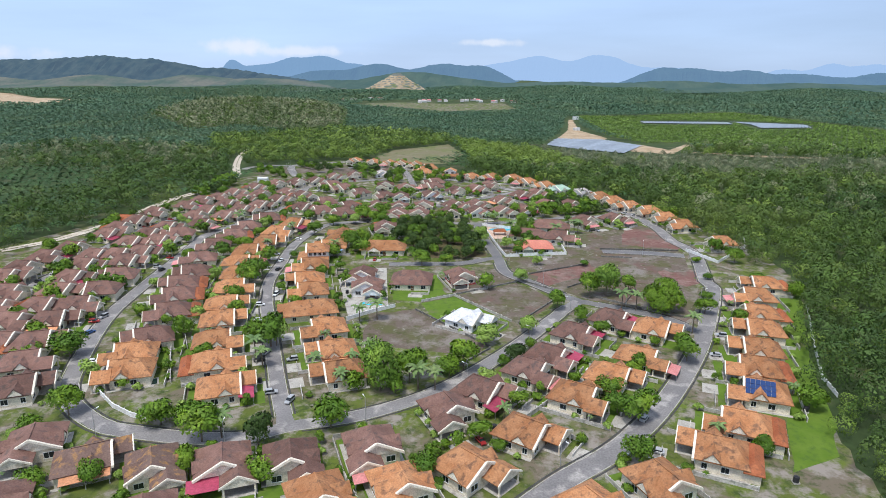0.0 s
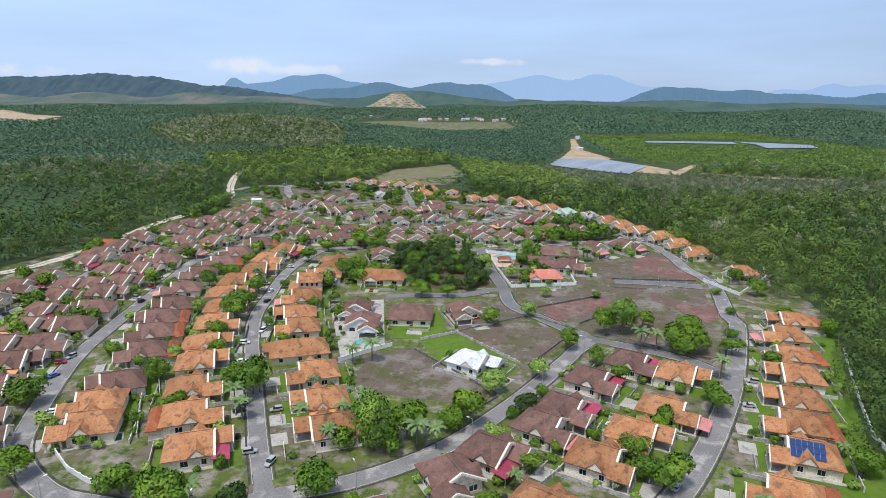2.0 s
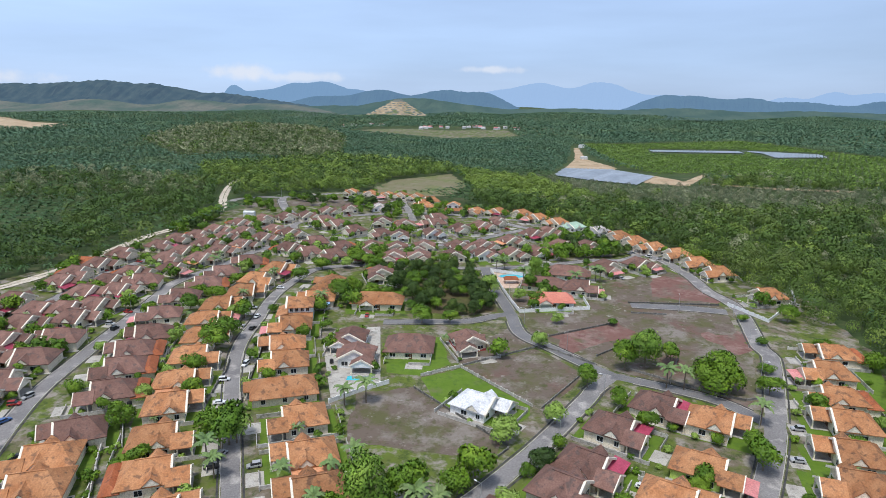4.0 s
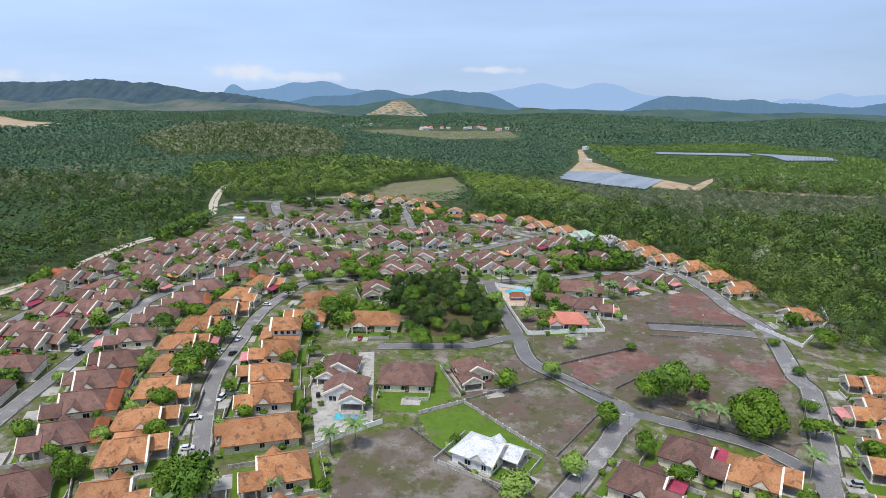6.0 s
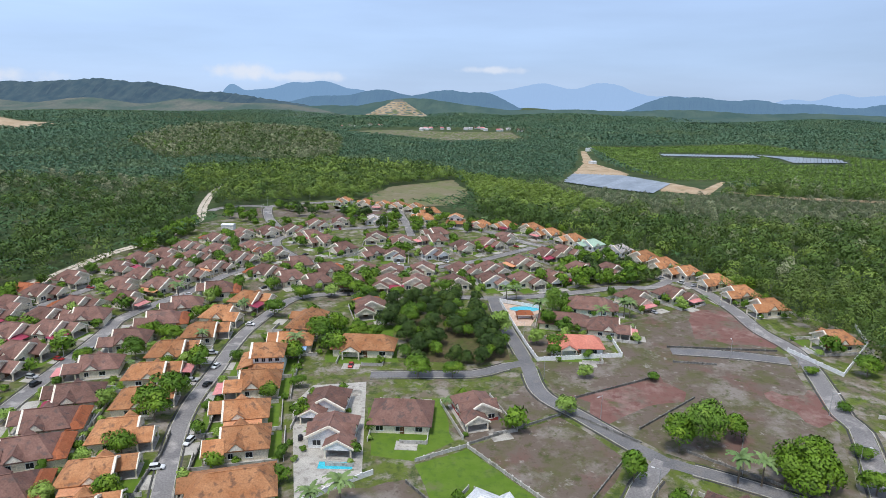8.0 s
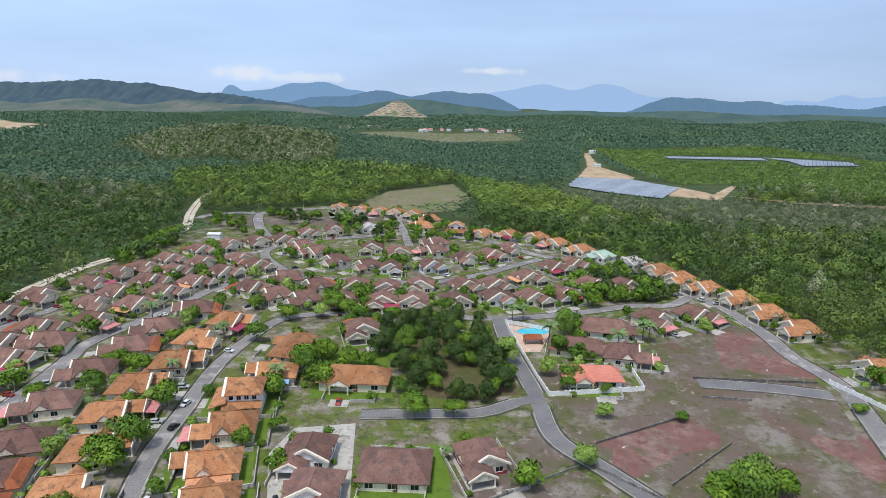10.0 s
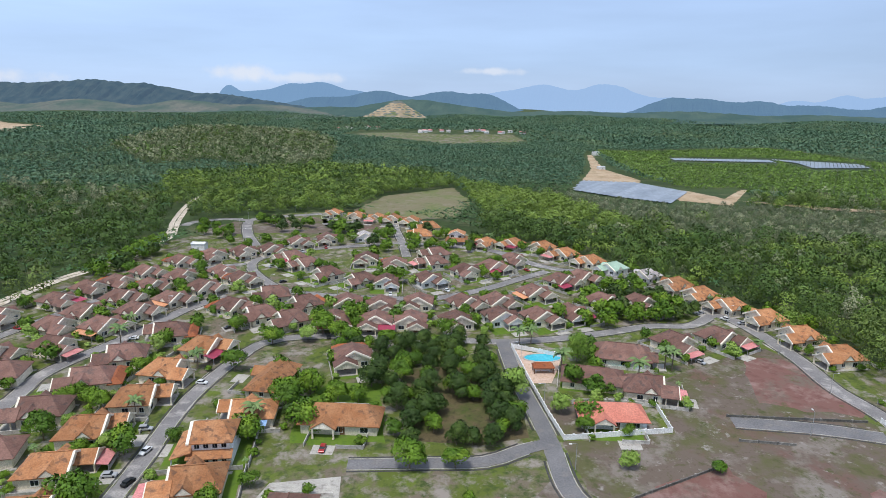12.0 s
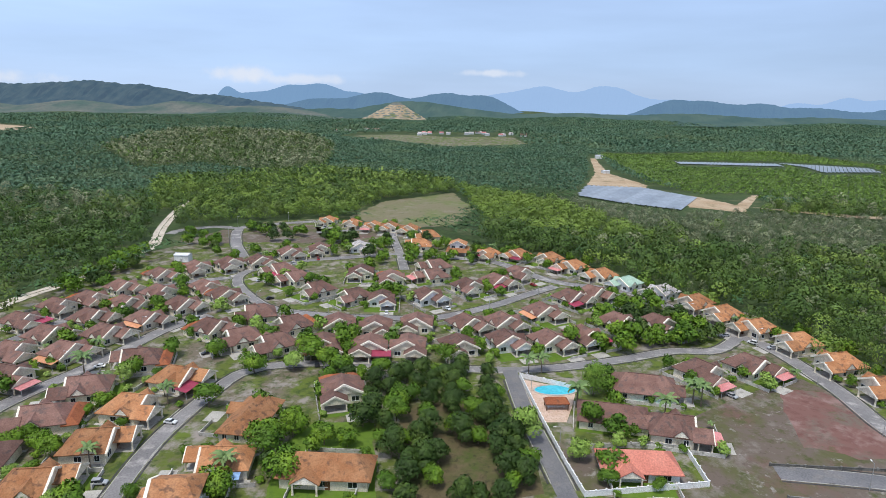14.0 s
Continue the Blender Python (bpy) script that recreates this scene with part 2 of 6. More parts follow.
M_BARGE = material("pale_cream_parapet", (0.80, 0.73, 0.60), (0.85, 0.79, 0.68), 0.5, 0.85, 3.0, 0, 0.08, third=(0.72, 0.64, 0.52))
M_DARK_WALL = material("mossy_grey_block", (0.12, 0.12, 0.11), (0.19, 0.18, 0.165), 0.3, 0.9, 2.0, 0, 0.3, third=(0.26, 0.25, 0.23))
M_PALE_WALL = material("weathered_pale_block", (0.42, 0.40, 0.37), (0.56, 0.54, 0.51), 0.3, 0.9, 2.0, 0, 0.2, third=(0.28, 0.27, 0.24))
M_DRAIN = material("dark_open_drain", (0.045, 0.045, 0.045), (0.08, 0.078, 0.075), 0.4, 0.9, 2.0)
M_DARK = material("dark_metal", (0.025, 0.025, 0.03), (0.04, 0.04, 0.045), 1.0, 0.5, 5.0)
M_TIMBER = material("dark_stained_timber", (0.12, 0.06, 0.03), (0.17, 0.085, 0.045), 1.0, 0.6, 6.0)
M_BARK = material("grey_brown_bark", (0.14, 0.11, 0.08), (0.22, 0.18, 0.14), 0.8, 0.95, 4.0)
M_STEEL = material("galvanised_steel", (0.45, 0.46, 0.47), (0.55, 0.56, 0.57), 1.0, 0.45, 5.0, metal=0.6)
M_PAVING = material("terracotta_paving", (0.52, 0.37, 0.28), (0.60, 0.45, 0.36), 0.4, 0.85, 3.0, third=(0.45, 0.31, 0.23))
M_TYRE = material("black_rubber", (0.02, 0.02, 0.02), (0.03, 0.03, 0.03), 2.0, 0.8, 8.0)
M_LEAF = foliage("broad_leaves", (0.064, 0.138, 0.010), (0.122, 0.218, 0.014), (0.172, 0.275, 0.021), 0.45, 0.06)
M_LEAF_DEEP = foliage("deep_green_leaves", (0.026, 0.056, 0.010), (0.050, 0.092, 0.014), (0.085, 0.135, 0.020), 0.45, 0.06)
M_LEAF_BRIGHT = foliage("yellow_green_leaves", (0.196, 0.310, 0.053), (0.253, 0.368, 0.071), (0.287, 0.391, 0.097), 0.4, 0.06)
M_NEEDLE = foliage("feathery_grey_green_leaves", (0.10, 0.19, 0.02), (0.15, 0.26, 0.03), (0.20, 0.31, 0.04), 0.35, 0.06)
M_FROND = foliage("palm_fronds", (0.11, 0.18, 0.060), (0.16, 0.235, 0.078), (0.20, 0.26, 0.096), 0.4, 0.06)
M_WOOD_MIX = foliage("mixed_forest_crowns", (0.044, 0.088, 0.017), (0.082, 0.137, 0.022), (0.115, 0.160, 0.034), 0.30, 0.008)
M_WOOD_LIME = foliage("lime_forest_crowns", (0.138, 0.212, 0.034), (0.182, 0.258, 0.046), (0.100, 0.165, 0.032), 0.30, 0.010)
# Pale trees, lightened a quarter more to put distance haze into the colour.
M_WOOD_PALE = foliage("pale_grey_green_crowns", (0.195, 0.218, 0.112), (0.245, 0.258, 0.152), (0.140, 0.180, 0.075), 0.30, 0.012)
M_BARE = foliage("bare_grey_twigs", (0.150, 0.175, 0.095), (0.190, 0.205, 0.125), (0.110, 0.150, 0.055), 0.35, 0.02)
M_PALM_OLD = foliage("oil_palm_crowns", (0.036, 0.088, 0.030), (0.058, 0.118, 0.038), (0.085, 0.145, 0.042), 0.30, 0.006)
# Haze painted into the leaf colour: paler and bluer than the nearby palms.
M_PALM_HAZED = foliage("hazed_oil_palm_crowns", (0.062, 0.128, 0.074), (0.088, 0.158, 0.088), (0.115, 0.180, 0.090), 0.25, 0.004)
M_PALM_YOUNG = foliage("young_palm_crowns", (0.12, 0.2, 0.034), (0.15, 0.235, 0.042), (0.095, 0.165, 0.032), 0.35, 0.010)


def plain(name, colour, rough, metal=0.0, transmission=0.0):
    m = bpy.data.materials.new(name)
    m.use_nodes = True
    b = m.node_tree.nodes["Principled BSDF"]
    b.inputs["Base Color"].default_value = (*colour, 1)
    b.inputs["Roughness"].default_value, b.inputs["Metallic"].default_value = rough, metal
    b.inputs["Transmission Weight"].default_value = transmission
    return m


M_GLASS = plain("dark_window_glass", (0.02, 0.025, 0.03), 0.12)
M_SOLAR = plain("blue_solar_cells", (0.02, 0.05, 0.16), 0.2)
M_POOL = material("turquoise_pool_water", (0.05, 0.42, 0.55), (0.08, 0.50, 0.62), 0.4, 0.15, 2.0, 0.01)
M_POOL_DARK = material("dark_green_pool_water", (0.02, 0.06, 0.045), (0.03, 0.08, 0.06), 0.4, 0.15, 2.0, 0.01)
# The pale grey-blue is the sky's reflection, painted in as base colour.
M_FARM = material("solar_glass_with_sky_reflection", (0.20, 0.225, 0.26), (0.26, 0.29, 0.325), 0.03, 0.3, 0.2, 0, 0.12, third=(0.31, 0.335, 0.37))


def haze_glow_material(name, colour, other, scale, glow):
    """Far hills: the haze of the air between is painted on as emission."""
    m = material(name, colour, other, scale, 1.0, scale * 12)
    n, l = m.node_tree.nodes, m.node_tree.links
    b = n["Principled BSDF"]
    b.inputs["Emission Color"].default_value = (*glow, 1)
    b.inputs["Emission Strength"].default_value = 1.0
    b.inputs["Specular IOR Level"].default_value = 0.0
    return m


# The last colour of each is the haze laid over it as glow.
M_RIDGE_NEAR = haze_glow_material("dark_wooded_ridge_haze_glow", (0.016, 0.028, 0.024), (0.040, 0.052, 0.040), 0.02, (0.056, 0.092, 0.145))
M_SLOPE = haze_glow_material("hazy_plantation_slope", (0.035, 0.058, 0.034), (0.11, 0.10, 0.072), 0.006, (0.066, 0.095, 0.118))
M_HAZE = haze_glow_material("hazy_green_rise", (0.022, 0.042, 0.026), (0.048, 0.068, 0.040), 0.008, (0.055, 0.092, 0.115))
M_RIDGE_MID = haze_glow_material("wooded_ridge_blue_haze_glow", (0.012, 0.025, 0.022), (0.02, 0.035, 0.028), 0.01, (0.12, 0.205, 0.335))
M_RIDGE_FAR = haze_glow_material("mountain_pale_blue_haze_glow", (0.010, 0.016, 0.018), (0.014, 0.02, 0.022), 0.006, (0.20, 0.335, 0.53))
M_RIDGE_PALE = haze_glow_material("mountain_faint_blue_haze_glow", (0.010, 0.014, 0.016), (0.012, 0.016, 0.018), 0.006, (0.35, 0.51, 0.77))
M_TERRACE = material("terraced_bare_earth", (0.31, 0.24, 0.155), (0.42, 0.34, 0.24), 0.01, 0.95, 0.08, 0.3, third=(0.13, 0.16, 0.08))


# ---- mesh helpers ----
def part(name, bm, mat, parent=None, label="", loc=None, smooth=False):
    """Links a bmesh as one mesh object under a thing or a part."""
    me = bpy.data.meshes.new(name)
    bm.to_mesh(me)
    bm.free()
    return piece(name, me, mat, parent, label, loc, smooth)


def piece(name, me, mat, parent=None, label="", loc=None, smooth=False):
    """Links mesh data, shared or not, as one object."""
    if mat and not me.materials:
        me.materials.append(mat)
    if smooth:
        me.polygons.foreach_set("use_smooth", [True] * len(me.polygons))
    ob = new(name, me)
    if parent:
        ob.parent = parent
    if loc is not None:
        ob.matrix_basis = loc
    if label:
        ob["label"] = label
    return ob


def box(bm, x0, x1, y0, y1, z0, z1):
    v = [bm.verts.new(p) for p in ((x0, y0, z0), (x1, y0, z0), (x1, y1, z0), (x0, y1, z0), (x0, y0, z1), (x1, y0, z1), (x1, y1, z1), (x0, y1, z1))]
    for f in ((3, 2, 1, 0), (4, 5, 6, 7), (0, 1, 5, 4), (1, 2, 6, 5), (2, 3, 7, 6), (3, 0, 4, 7)):
        bm.faces.new([v[i] for i in f])


def boxes(*rows):
    bm = bmesh.new()
    for r in rows:
        box(bm, *r)
    return bm


def solid(bm, top, drop):
    """A closed slab: the polygons of `top` (lists of points sharing corners) and a copy of them `drop` below."""
    keys, faces = {}, []
    for poly in top:
        row = []
        for p in poly:
            k = tuple(round(c, 3) for c in p)
            if k not in keys:
                keys[k] = (bm.verts.new(p), bm.verts.new((p[0], p[1], p[2] - drop)))
            row.append(keys[k])
        faces.append(row)
    count = {}
    for row in faces:
        bm.faces.new([a for a, _ in row])
        bm.faces.new([b for _, b in reversed(row)])
        for a, b in zip(row, row[1:] + row[:1]):
            count[(id(a), id(b))] = (a, b)
    for (i, j), (a, b) in count.items():
        if (j, i) not in count:
            bm.faces.new([a[0], a[1], b[1], b[0]])


def ridge_roof(bm, x0, x1, y0, y1, ze, zr, front=0.0, back=0.0, drop=0.22):
    """A pitched roof with its ridge along y; front, back: how far the hips run in (0: a gable)."""
    xm = (x0 + x1) / 2
    a, b, c, d = (x0, y0, ze), (x1, y0, ze), (x1, y1, ze), (x0, y1, ze)
    r, s = (xm, y0 + front, zr), (xm, y1 - back, zr)
    top = [[b, c, s, r], [d, a, r, s]]
    if front:
        top.append([a, b, r])
    if back:
        top.append([c, d, s])
    solid(bm, top, drop)


def cross_roof(bm, x0, x1, y0, y1, ze, zr, left=0.0, right=0.0, drop=0.22):
    """The same with its ridge along x."""
    ym = (y0 + y1) / 2
    a, b, c, d = (x0, y0, ze), (x1, y0, ze), (x1, y1, ze), (x0, y1, ze)
    r, s = (x0 + left, ym, zr), (x1 - right, ym, zr)
    top = [[a, b, s, r], [c, d, r, s]]
    if left:
        top.append([d, a, r])
    if right:
        top.append([b, c, s])
    solid(bm, top, drop)


def gable_band(bm, x0, x1, y0, y1, ze, zr, lift=0.12, t=0.3):
    """The wide sloping parapet along a gable's two edges."""
    xm = (x0 + x1) / 2
    solid(bm, [[(x0, y0, ze + lift), (xm, y0, zr + lift), (xm, y1, zr + lift), (x0, y1, ze + lift)][::-1],
               [(xm, y0, zr + lift), (x1, y0, ze + lift), (x1, y1, ze + lift), (xm, y1, zr + lift)][::-1]], t)


def gable_wall(bm, x0, x1, y0, y1, z0, zr):
    xm = (x0 + x1) / 2
    f = [bm.verts.new(p) for p in ((x0, y0, z0), (x1, y0, z0), (xm, y0, zr))]
    g = [bm.verts.new(p) for p in ((x0, y1, z0), (x1, y1, z0), (xm, y1, zr))]
    bm.faces.new(f)
    bm.faces.new(g[::-1])
    for i in range(3):
        j = (i + 1) % 3
        bm.faces.new([f[i], g[i], g[j], f[j]])


def smooth_line(points, step=4.0):
    """Points along a Catmull-Rom curve through the given ones."""
    p = [np.array(points[0]) * 2 - np.array(points[1])] + [np.array(q) for q in points] + [np.array(points[-1]) * 2 - np.array(points[-2])]
    out = []
    for a, b, c, d in zip(p, p[1:], p[2:], p[3:]):
        n = max(2, int(np.linalg.norm(c - b) / step))
        for k in range(n):
            u = k / n
            out.append(0.5 * ((2 * b) + (c - a) * u + (2 * a - 5 * b + 4 * c - d) * u ** 2 + (3 * b - a - 3 * c + d) * u ** 3))
    out.append(p[-2])
    return np.array(out)


def sideways(line):
    d = np.gradient(line, axis=0)
    d /= np.linalg.norm(d, axis=1)[:, None] + 1e-9
    return np.stack([-d[:, 1], d[:, 0]], 1)


def ribbon(name, line, w0, w1, z, mat, label, category, thick=0.0, kind="structure", jitter=0.0, height=None):
    """A strip along a line, from w0 to w1 beside it, thick metres high over z."""
    side = sideways(line)
    rng = random.Random(len(line))
    bm = bmesh.new()
    rows = []
    for p, s in zip(line, side):
        j0, j1 = (rng.uniform(-jitter, jitter) for _ in range(2))
        a, b = p + s * (w0 + j0), p + s * (w1 + j1)
        up = float(height(*p)) if height else 0.0
        r = [bm.verts.new((*a, z + up)), bm.verts.new((*b, z + up))]
        if thick:
            r += [bm.verts.new((*b, z + thick)), bm.verts.new((*a, z + thick))]
        rows.append(r)
    for a, b in zip(rows, rows[1:]):
        if thick:
            for i in range(4):
                j = (i + 1) % 4
                bm.faces.new([a[i], a[j], b[j], b[i]])
        else:
            bm.faces.new([a[1], a[0], b[0], b[1]])
    if thick:
        bm.faces.new(rows[0])
        bm.faces.new(rows[-1][::-1])
    return tagged(part(name, bm, mat), label, category, kind=kind)


def patch(name, poly, z, mat, label, category, wobble=0.0, height=None):
    """A flat piece of ground with a slightly uneven edge."""
    rng = random.Random(len(poly) + int(abs(poly[0][0])))
    line = []
    for (ax, ay), (bx, by) in zip(poly, poly[1:] + poly[:1]):
        n = max(1, int(math.hypot(bx - ax, by - ay) / 5)) if wobble else 1
        for k in range(n):
            line.append((ax + (bx - ax) * k / n + rng.uniform(-wobble, wobble), ay + (by - ay) * k / n + rng.uniform(-wobble, wobble)))
    bm = bmesh.new()
    f = bm.faces.new([bm.verts.new((x, y, z if height is None else height(x, y) + z)) for x, y in line])
    bmesh.ops.triangulate(bm, faces=[f])
    bm.normal_update()
    for f in bm.faces:
        if f.normal.z < 0:
            f.normal_flip()
    return tagged(part(name, bm, mat), label, category, kind="structure")


def inside(poly, x, y):
    """Which of the points lie inside the polygon (numpy)."""
    x, y = np.asarray(x, float), np.asarray(y, float)
    ok = np.zeros(x.shape, bool)
    for (ax, ay), (bx, by) in zip(poly, poly[1:] + poly[:1]):
        if ay == by:
            continue
        ok ^= ((ay > y) != (by > y)) & (x < (bx - ax) * (y - ay) / (by - ay) + ax)
    return ok


# ---- lie of the land ----
VILLAGE = [(-330, 60), (-300, 250), (-285, 335), (-270, 370), (-254, 410), (-248, 470), (-241, 510), (-236, 545), (-226, 575), (-232, 612), (-243, 655), (-205, 690), (-145, 718), (-90, 703), (-40, 668),
           (8, 620), (56, 582), (92, 546), (119, 518), (133, 498), (140, 477), (148, 455), (154, 436), (160, 415), (168, 392), (176, 372), (172, 345), (166, 302), (150, 268), (132, 232), (119, 202), (111, 172), (106, 148), (98, 110), (80, 60)]


def bumps(x, y):
    """Gentle swells of the country beyond the village, in metres."""
    d = np.hypot(x + 30, y - 380)
    far = np.clip((d - 620) / 900, 0, 1) ** 1.3
    h = far * (9 * np.sin(x / 310 + 1.0) * np.cos(y / 420 + 0.6) + 7 * np.sin(x / 170 + y / 240) + 4 * np.sin(y / 130 - x / 190) + 4)
    h = h + 26 * np.exp(-((x + 430) / 240) ** 2 - ((y - 1330) / 230) ** 2)
    h = h + 9 * np.exp(-((x + 470) / 110) ** 2 - ((y - 720) / 100) ** 2)
    h = h + 8 * np.exp(-((x - 200) / 75) ** 2 - ((y - 740) / 70) ** 2)
    h = h + np.clip((d - 1700) / 900, 0, 1) * (10 * np.sin(x / 260 + 0.4) * np.sin(y / 210) + 7 * np.sin(x / 140 - y / 320))
    flat = np.exp(-((x - 390) / 480) ** 2 - ((y - 1080) / 400) ** 2)
    return h * (1 - np.clip(flat * 2.2, 0, 1))


axis = np.sinh(np.linspace(-4.2, 4.2, 171)) / math.sinh(4.2) * 6200
gx, gy = np.meshgrid(axis, axis + 380)
gz = bumps(gx, gy)
nv = len(axis)
quads = [(j * nv + i, j * nv + i + 1, (j + 1) * nv + i + 1, (j + 1) * nv + i) for j in range(nv - 1) for i in range(nv - 1)]
me = bpy.data.meshes.new("ground")
me.from_pydata(np.stack([gx.ravel(), gy.ravel(), gz.ravel()], 1).tolist(), [], quads)
me.materials.append(M_FOREST_FLOOR)
me.polygons.foreach_set("use_smooth", np.ones(len(quads), bool))
tagged(new("ground", me), "dark green undergrowth reaching to the horizon", "ground", kind="structure")
patch("ground_village", VILLAGE, 0.012, M_GROUND, "green grassy village ground with bare soil patches", "ground", 1.5)


def hills(name, mat, label, y, depth, x0, x1, rows, rough, seed):
    """A far ridge: swells given as (x, height, half width), with a wooded uneven crest."""
    xs = np.linspace(x0, x1, 150)
    rng = np.random.RandomState(seed)
    z = np.zeros(150)
    for c, h, w in rows:
        z = z + (h * np.exp(-((xs - c) / (w * 1.15)) ** 2)) ** 3
    z = z ** (1 / 3)
    wig = np.interp(np.arange(150), np.arange(0, 150, 6), rng.uniform(-1, 1, 25)) + 0.7 * rng.uniform(-1, 1, 150)
    z = np.maximum(z + rough * wig, -5)
    verts, faces = [], []
    prof = ((-1.0, -0.03), (-0.7, 0.16), (-0.4, 0.45), (-0.18, 0.8), (0.0, 1.0), (0.5, 0.5))
    for k, (d, f) in enumerate(prof):
        for i, (x, h) in enumerate(zip(xs, z)):
            verts.append((x, y + d * depth + (rng.uniform(-1, 1) * depth * 0.06 if 0 < k < 4 else 0), h * f + (rng.uniform(-1, 1) * rough if 0 < k < 4 else 0)))
    for k in range(len(prof) - 1):
        for i in range(149):
            a = k * 150 + i
            faces.append((a, a + 1, a + 151, a + 150))
    m = bpy.data.meshes.new(name)
    m.from_pydata(verts, [], faces)
    tagged(piece(name, m, mat), label, "hills", kind="structure")


hills("backdrop", M_RIDGE_PALE, "mountains on the far horizon, faint blue with painted haze", 4690, 100, -300, 1900, ((490, 190, 260), (921, 203, 300), (200, 140, 300), (1400, 120, 380)), 3, 1)
hills("backdrop", M_RIDGE_FAR, "double-peaked mountain far away, pale blue with painted haze", 4480, 100, -2100, -500, ((-1690, 150, 90), (-1250, 168, 190), (-1040, 180, 190), (-800, 130, 230), (-1500, 122, 260)), 2, 2)
hills("backdrop", M_RIDGE_PALE, "hills on the far horizon, faint blue with painted haze", 4190, 100, 1700, 2700, ((2279, 140, 180), (2560, 142, 260), (2000, 110, 200)), 3, 6)
hills("backdrop", M_RIDGE_MID, "wooded hills in the distance, blue with painted haze", 4280, 150, -1500, 500, ((-627, 132, 260), (-186, 136, 260), (69, 118, 170), (-980, 90, 260)), 3, 3)
hills("backdrop", M_RIDGE_MID, "wooded hills in the distance, dark blue with painted haze", 3990, 180, 700, 2700, ((1162, 108, 180), (1358, 112, 210), (1653, 100, 230), (2000, 84, 330), (2500, 90, 250)), 3, 4)
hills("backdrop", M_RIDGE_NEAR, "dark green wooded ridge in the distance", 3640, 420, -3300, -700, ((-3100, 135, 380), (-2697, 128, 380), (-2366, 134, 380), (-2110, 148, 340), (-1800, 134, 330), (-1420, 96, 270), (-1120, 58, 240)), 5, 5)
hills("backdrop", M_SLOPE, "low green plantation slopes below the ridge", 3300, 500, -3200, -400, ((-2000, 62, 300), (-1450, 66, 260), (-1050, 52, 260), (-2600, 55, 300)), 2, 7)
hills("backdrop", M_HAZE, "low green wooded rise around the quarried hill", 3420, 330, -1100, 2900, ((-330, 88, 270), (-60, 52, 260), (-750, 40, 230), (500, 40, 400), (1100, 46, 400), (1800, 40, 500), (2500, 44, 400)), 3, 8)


# ---- roads, lanes and plots ----
ROADS = {
    "row_street": (5.8, [(-55.3, 167.0), (-69.4, 202.6), (-97.7, 280.9), (-103.8, 326.6), (-106.6, 363.4), (-100.9, 404.0), (-94.7, 414.4), (-84.8, 420.0), (-55.7, 424.0), (-21.9, 422.1), (6.0, 422.8), (27.8, 427.3), (52.3, 436.5), (76.5, 447.4), (95.5, 449.7), (113.4, 467.5)]),
    "pool_street": (6.6, [(5.3, 422.7), (9.4, 385.3), (16.0, 345.8), (19.3, 316.4), (31.3, 300.1), (44.5, 282.7), (51.2, 275.1)]),
    "diagonal_road": (6.6, [(51.2, 275.1), (41.0, 261.3), (38.6, 256.4), (15.5, 220.3), (-9.0, 189.5), (-32.8, 172.4), (-53.8, 164.9), (-65.3, 158.4), (-81.7, 157.6), (-98.0, 159.6), (-111.9, 163.5), (-131.2, 179.3), (-143.1, 205.4), (-155.2, 243.6), (-159.4, 274.7), (-166.3, 351.4), (-169.3, 378.2), (-156.6, 418.2), (-148.5, 453.2), (-136.3, 473.1)]),
    "park_lane": (6, [(51.2, 275.1), (69.7, 266.1), (85.6, 256.1), (95.3, 241.5)]),
    "east_road": (7.4, [(14.6, 132.3), (25.9, 143.7), (44.4, 159.9), (65.0, 186.1), (88.6, 225.2), (105.5, 260.1), (121.0, 297.4), (120.9, 306.8), (132.1, 357.4), (127.5, 386.9), (127.4, 415.5), (121.7, 452.5), (113.4, 467.5), (102.5, 486.5), (86.7, 519.1), (69.0, 535.7), (44.5, 543.1), (29.5, 556.7), (6.8, 585.9), (-23.1, 597.3), (-59.9, 602.4), (-83.6, 593.5), (-111.2, 581.5)]),
    "inner_loop": (6, [(38.3, 538.0), (20.6, 520.5), (-0.4, 498.6), (-28.4, 479.1), (-55.8, 477.4), (-74.3, 477.3), (-103.8, 482.7), (-121.7, 496.0), (-143.3, 527.2), (-145.2, 550.7), (-123.7, 573.0), (-111.2, 581.5)]),
    "north_lane": (6, [(-51.5, 563.3), (-58.8, 602.5), (-68.3, 644.7), (-75.1, 674.2), (-98.4, 677.8), (-131.4, 662.9)]),
    "short_spur": (8, [(124.8, 352.0), (105.4, 356.4), (78.9, 359.1)]),
    "west_street": (5.8, [(-202.9, 225.0), (-211.8, 272.5), (-214.9, 286.1), (-217.5, 390.5), (-215.5, 401.0), (-192.7, 487.3), (-188.3, 506.8), (-171.5, 524.3), (-149.8, 535.7)]),
    "lane_c": (6, [(-44.0, 325.8), (-21.7, 328.0), (-4.0, 330.0), (8.0, 337.5), (15.5, 341.0)]),
    "exit_road": (8, [(-160.6, 583.4), (-179.8, 622.1), (-194.6, 669.9), (-179.9, 687.7), (-142.4, 707.2)]),
    "exit_left": (8, [(-194.6, 669.9), (-216.8, 673.8), (-237.3, 658.0), (-239.2, 643.3)]),
}
LINES = {n: (w * 0.87, smooth_line(p)) for n, (w, p) in ROADS.items()}
LEVEL = {n: 0.05 + 0.012 * i for i, n in enumerate(ROADS)}
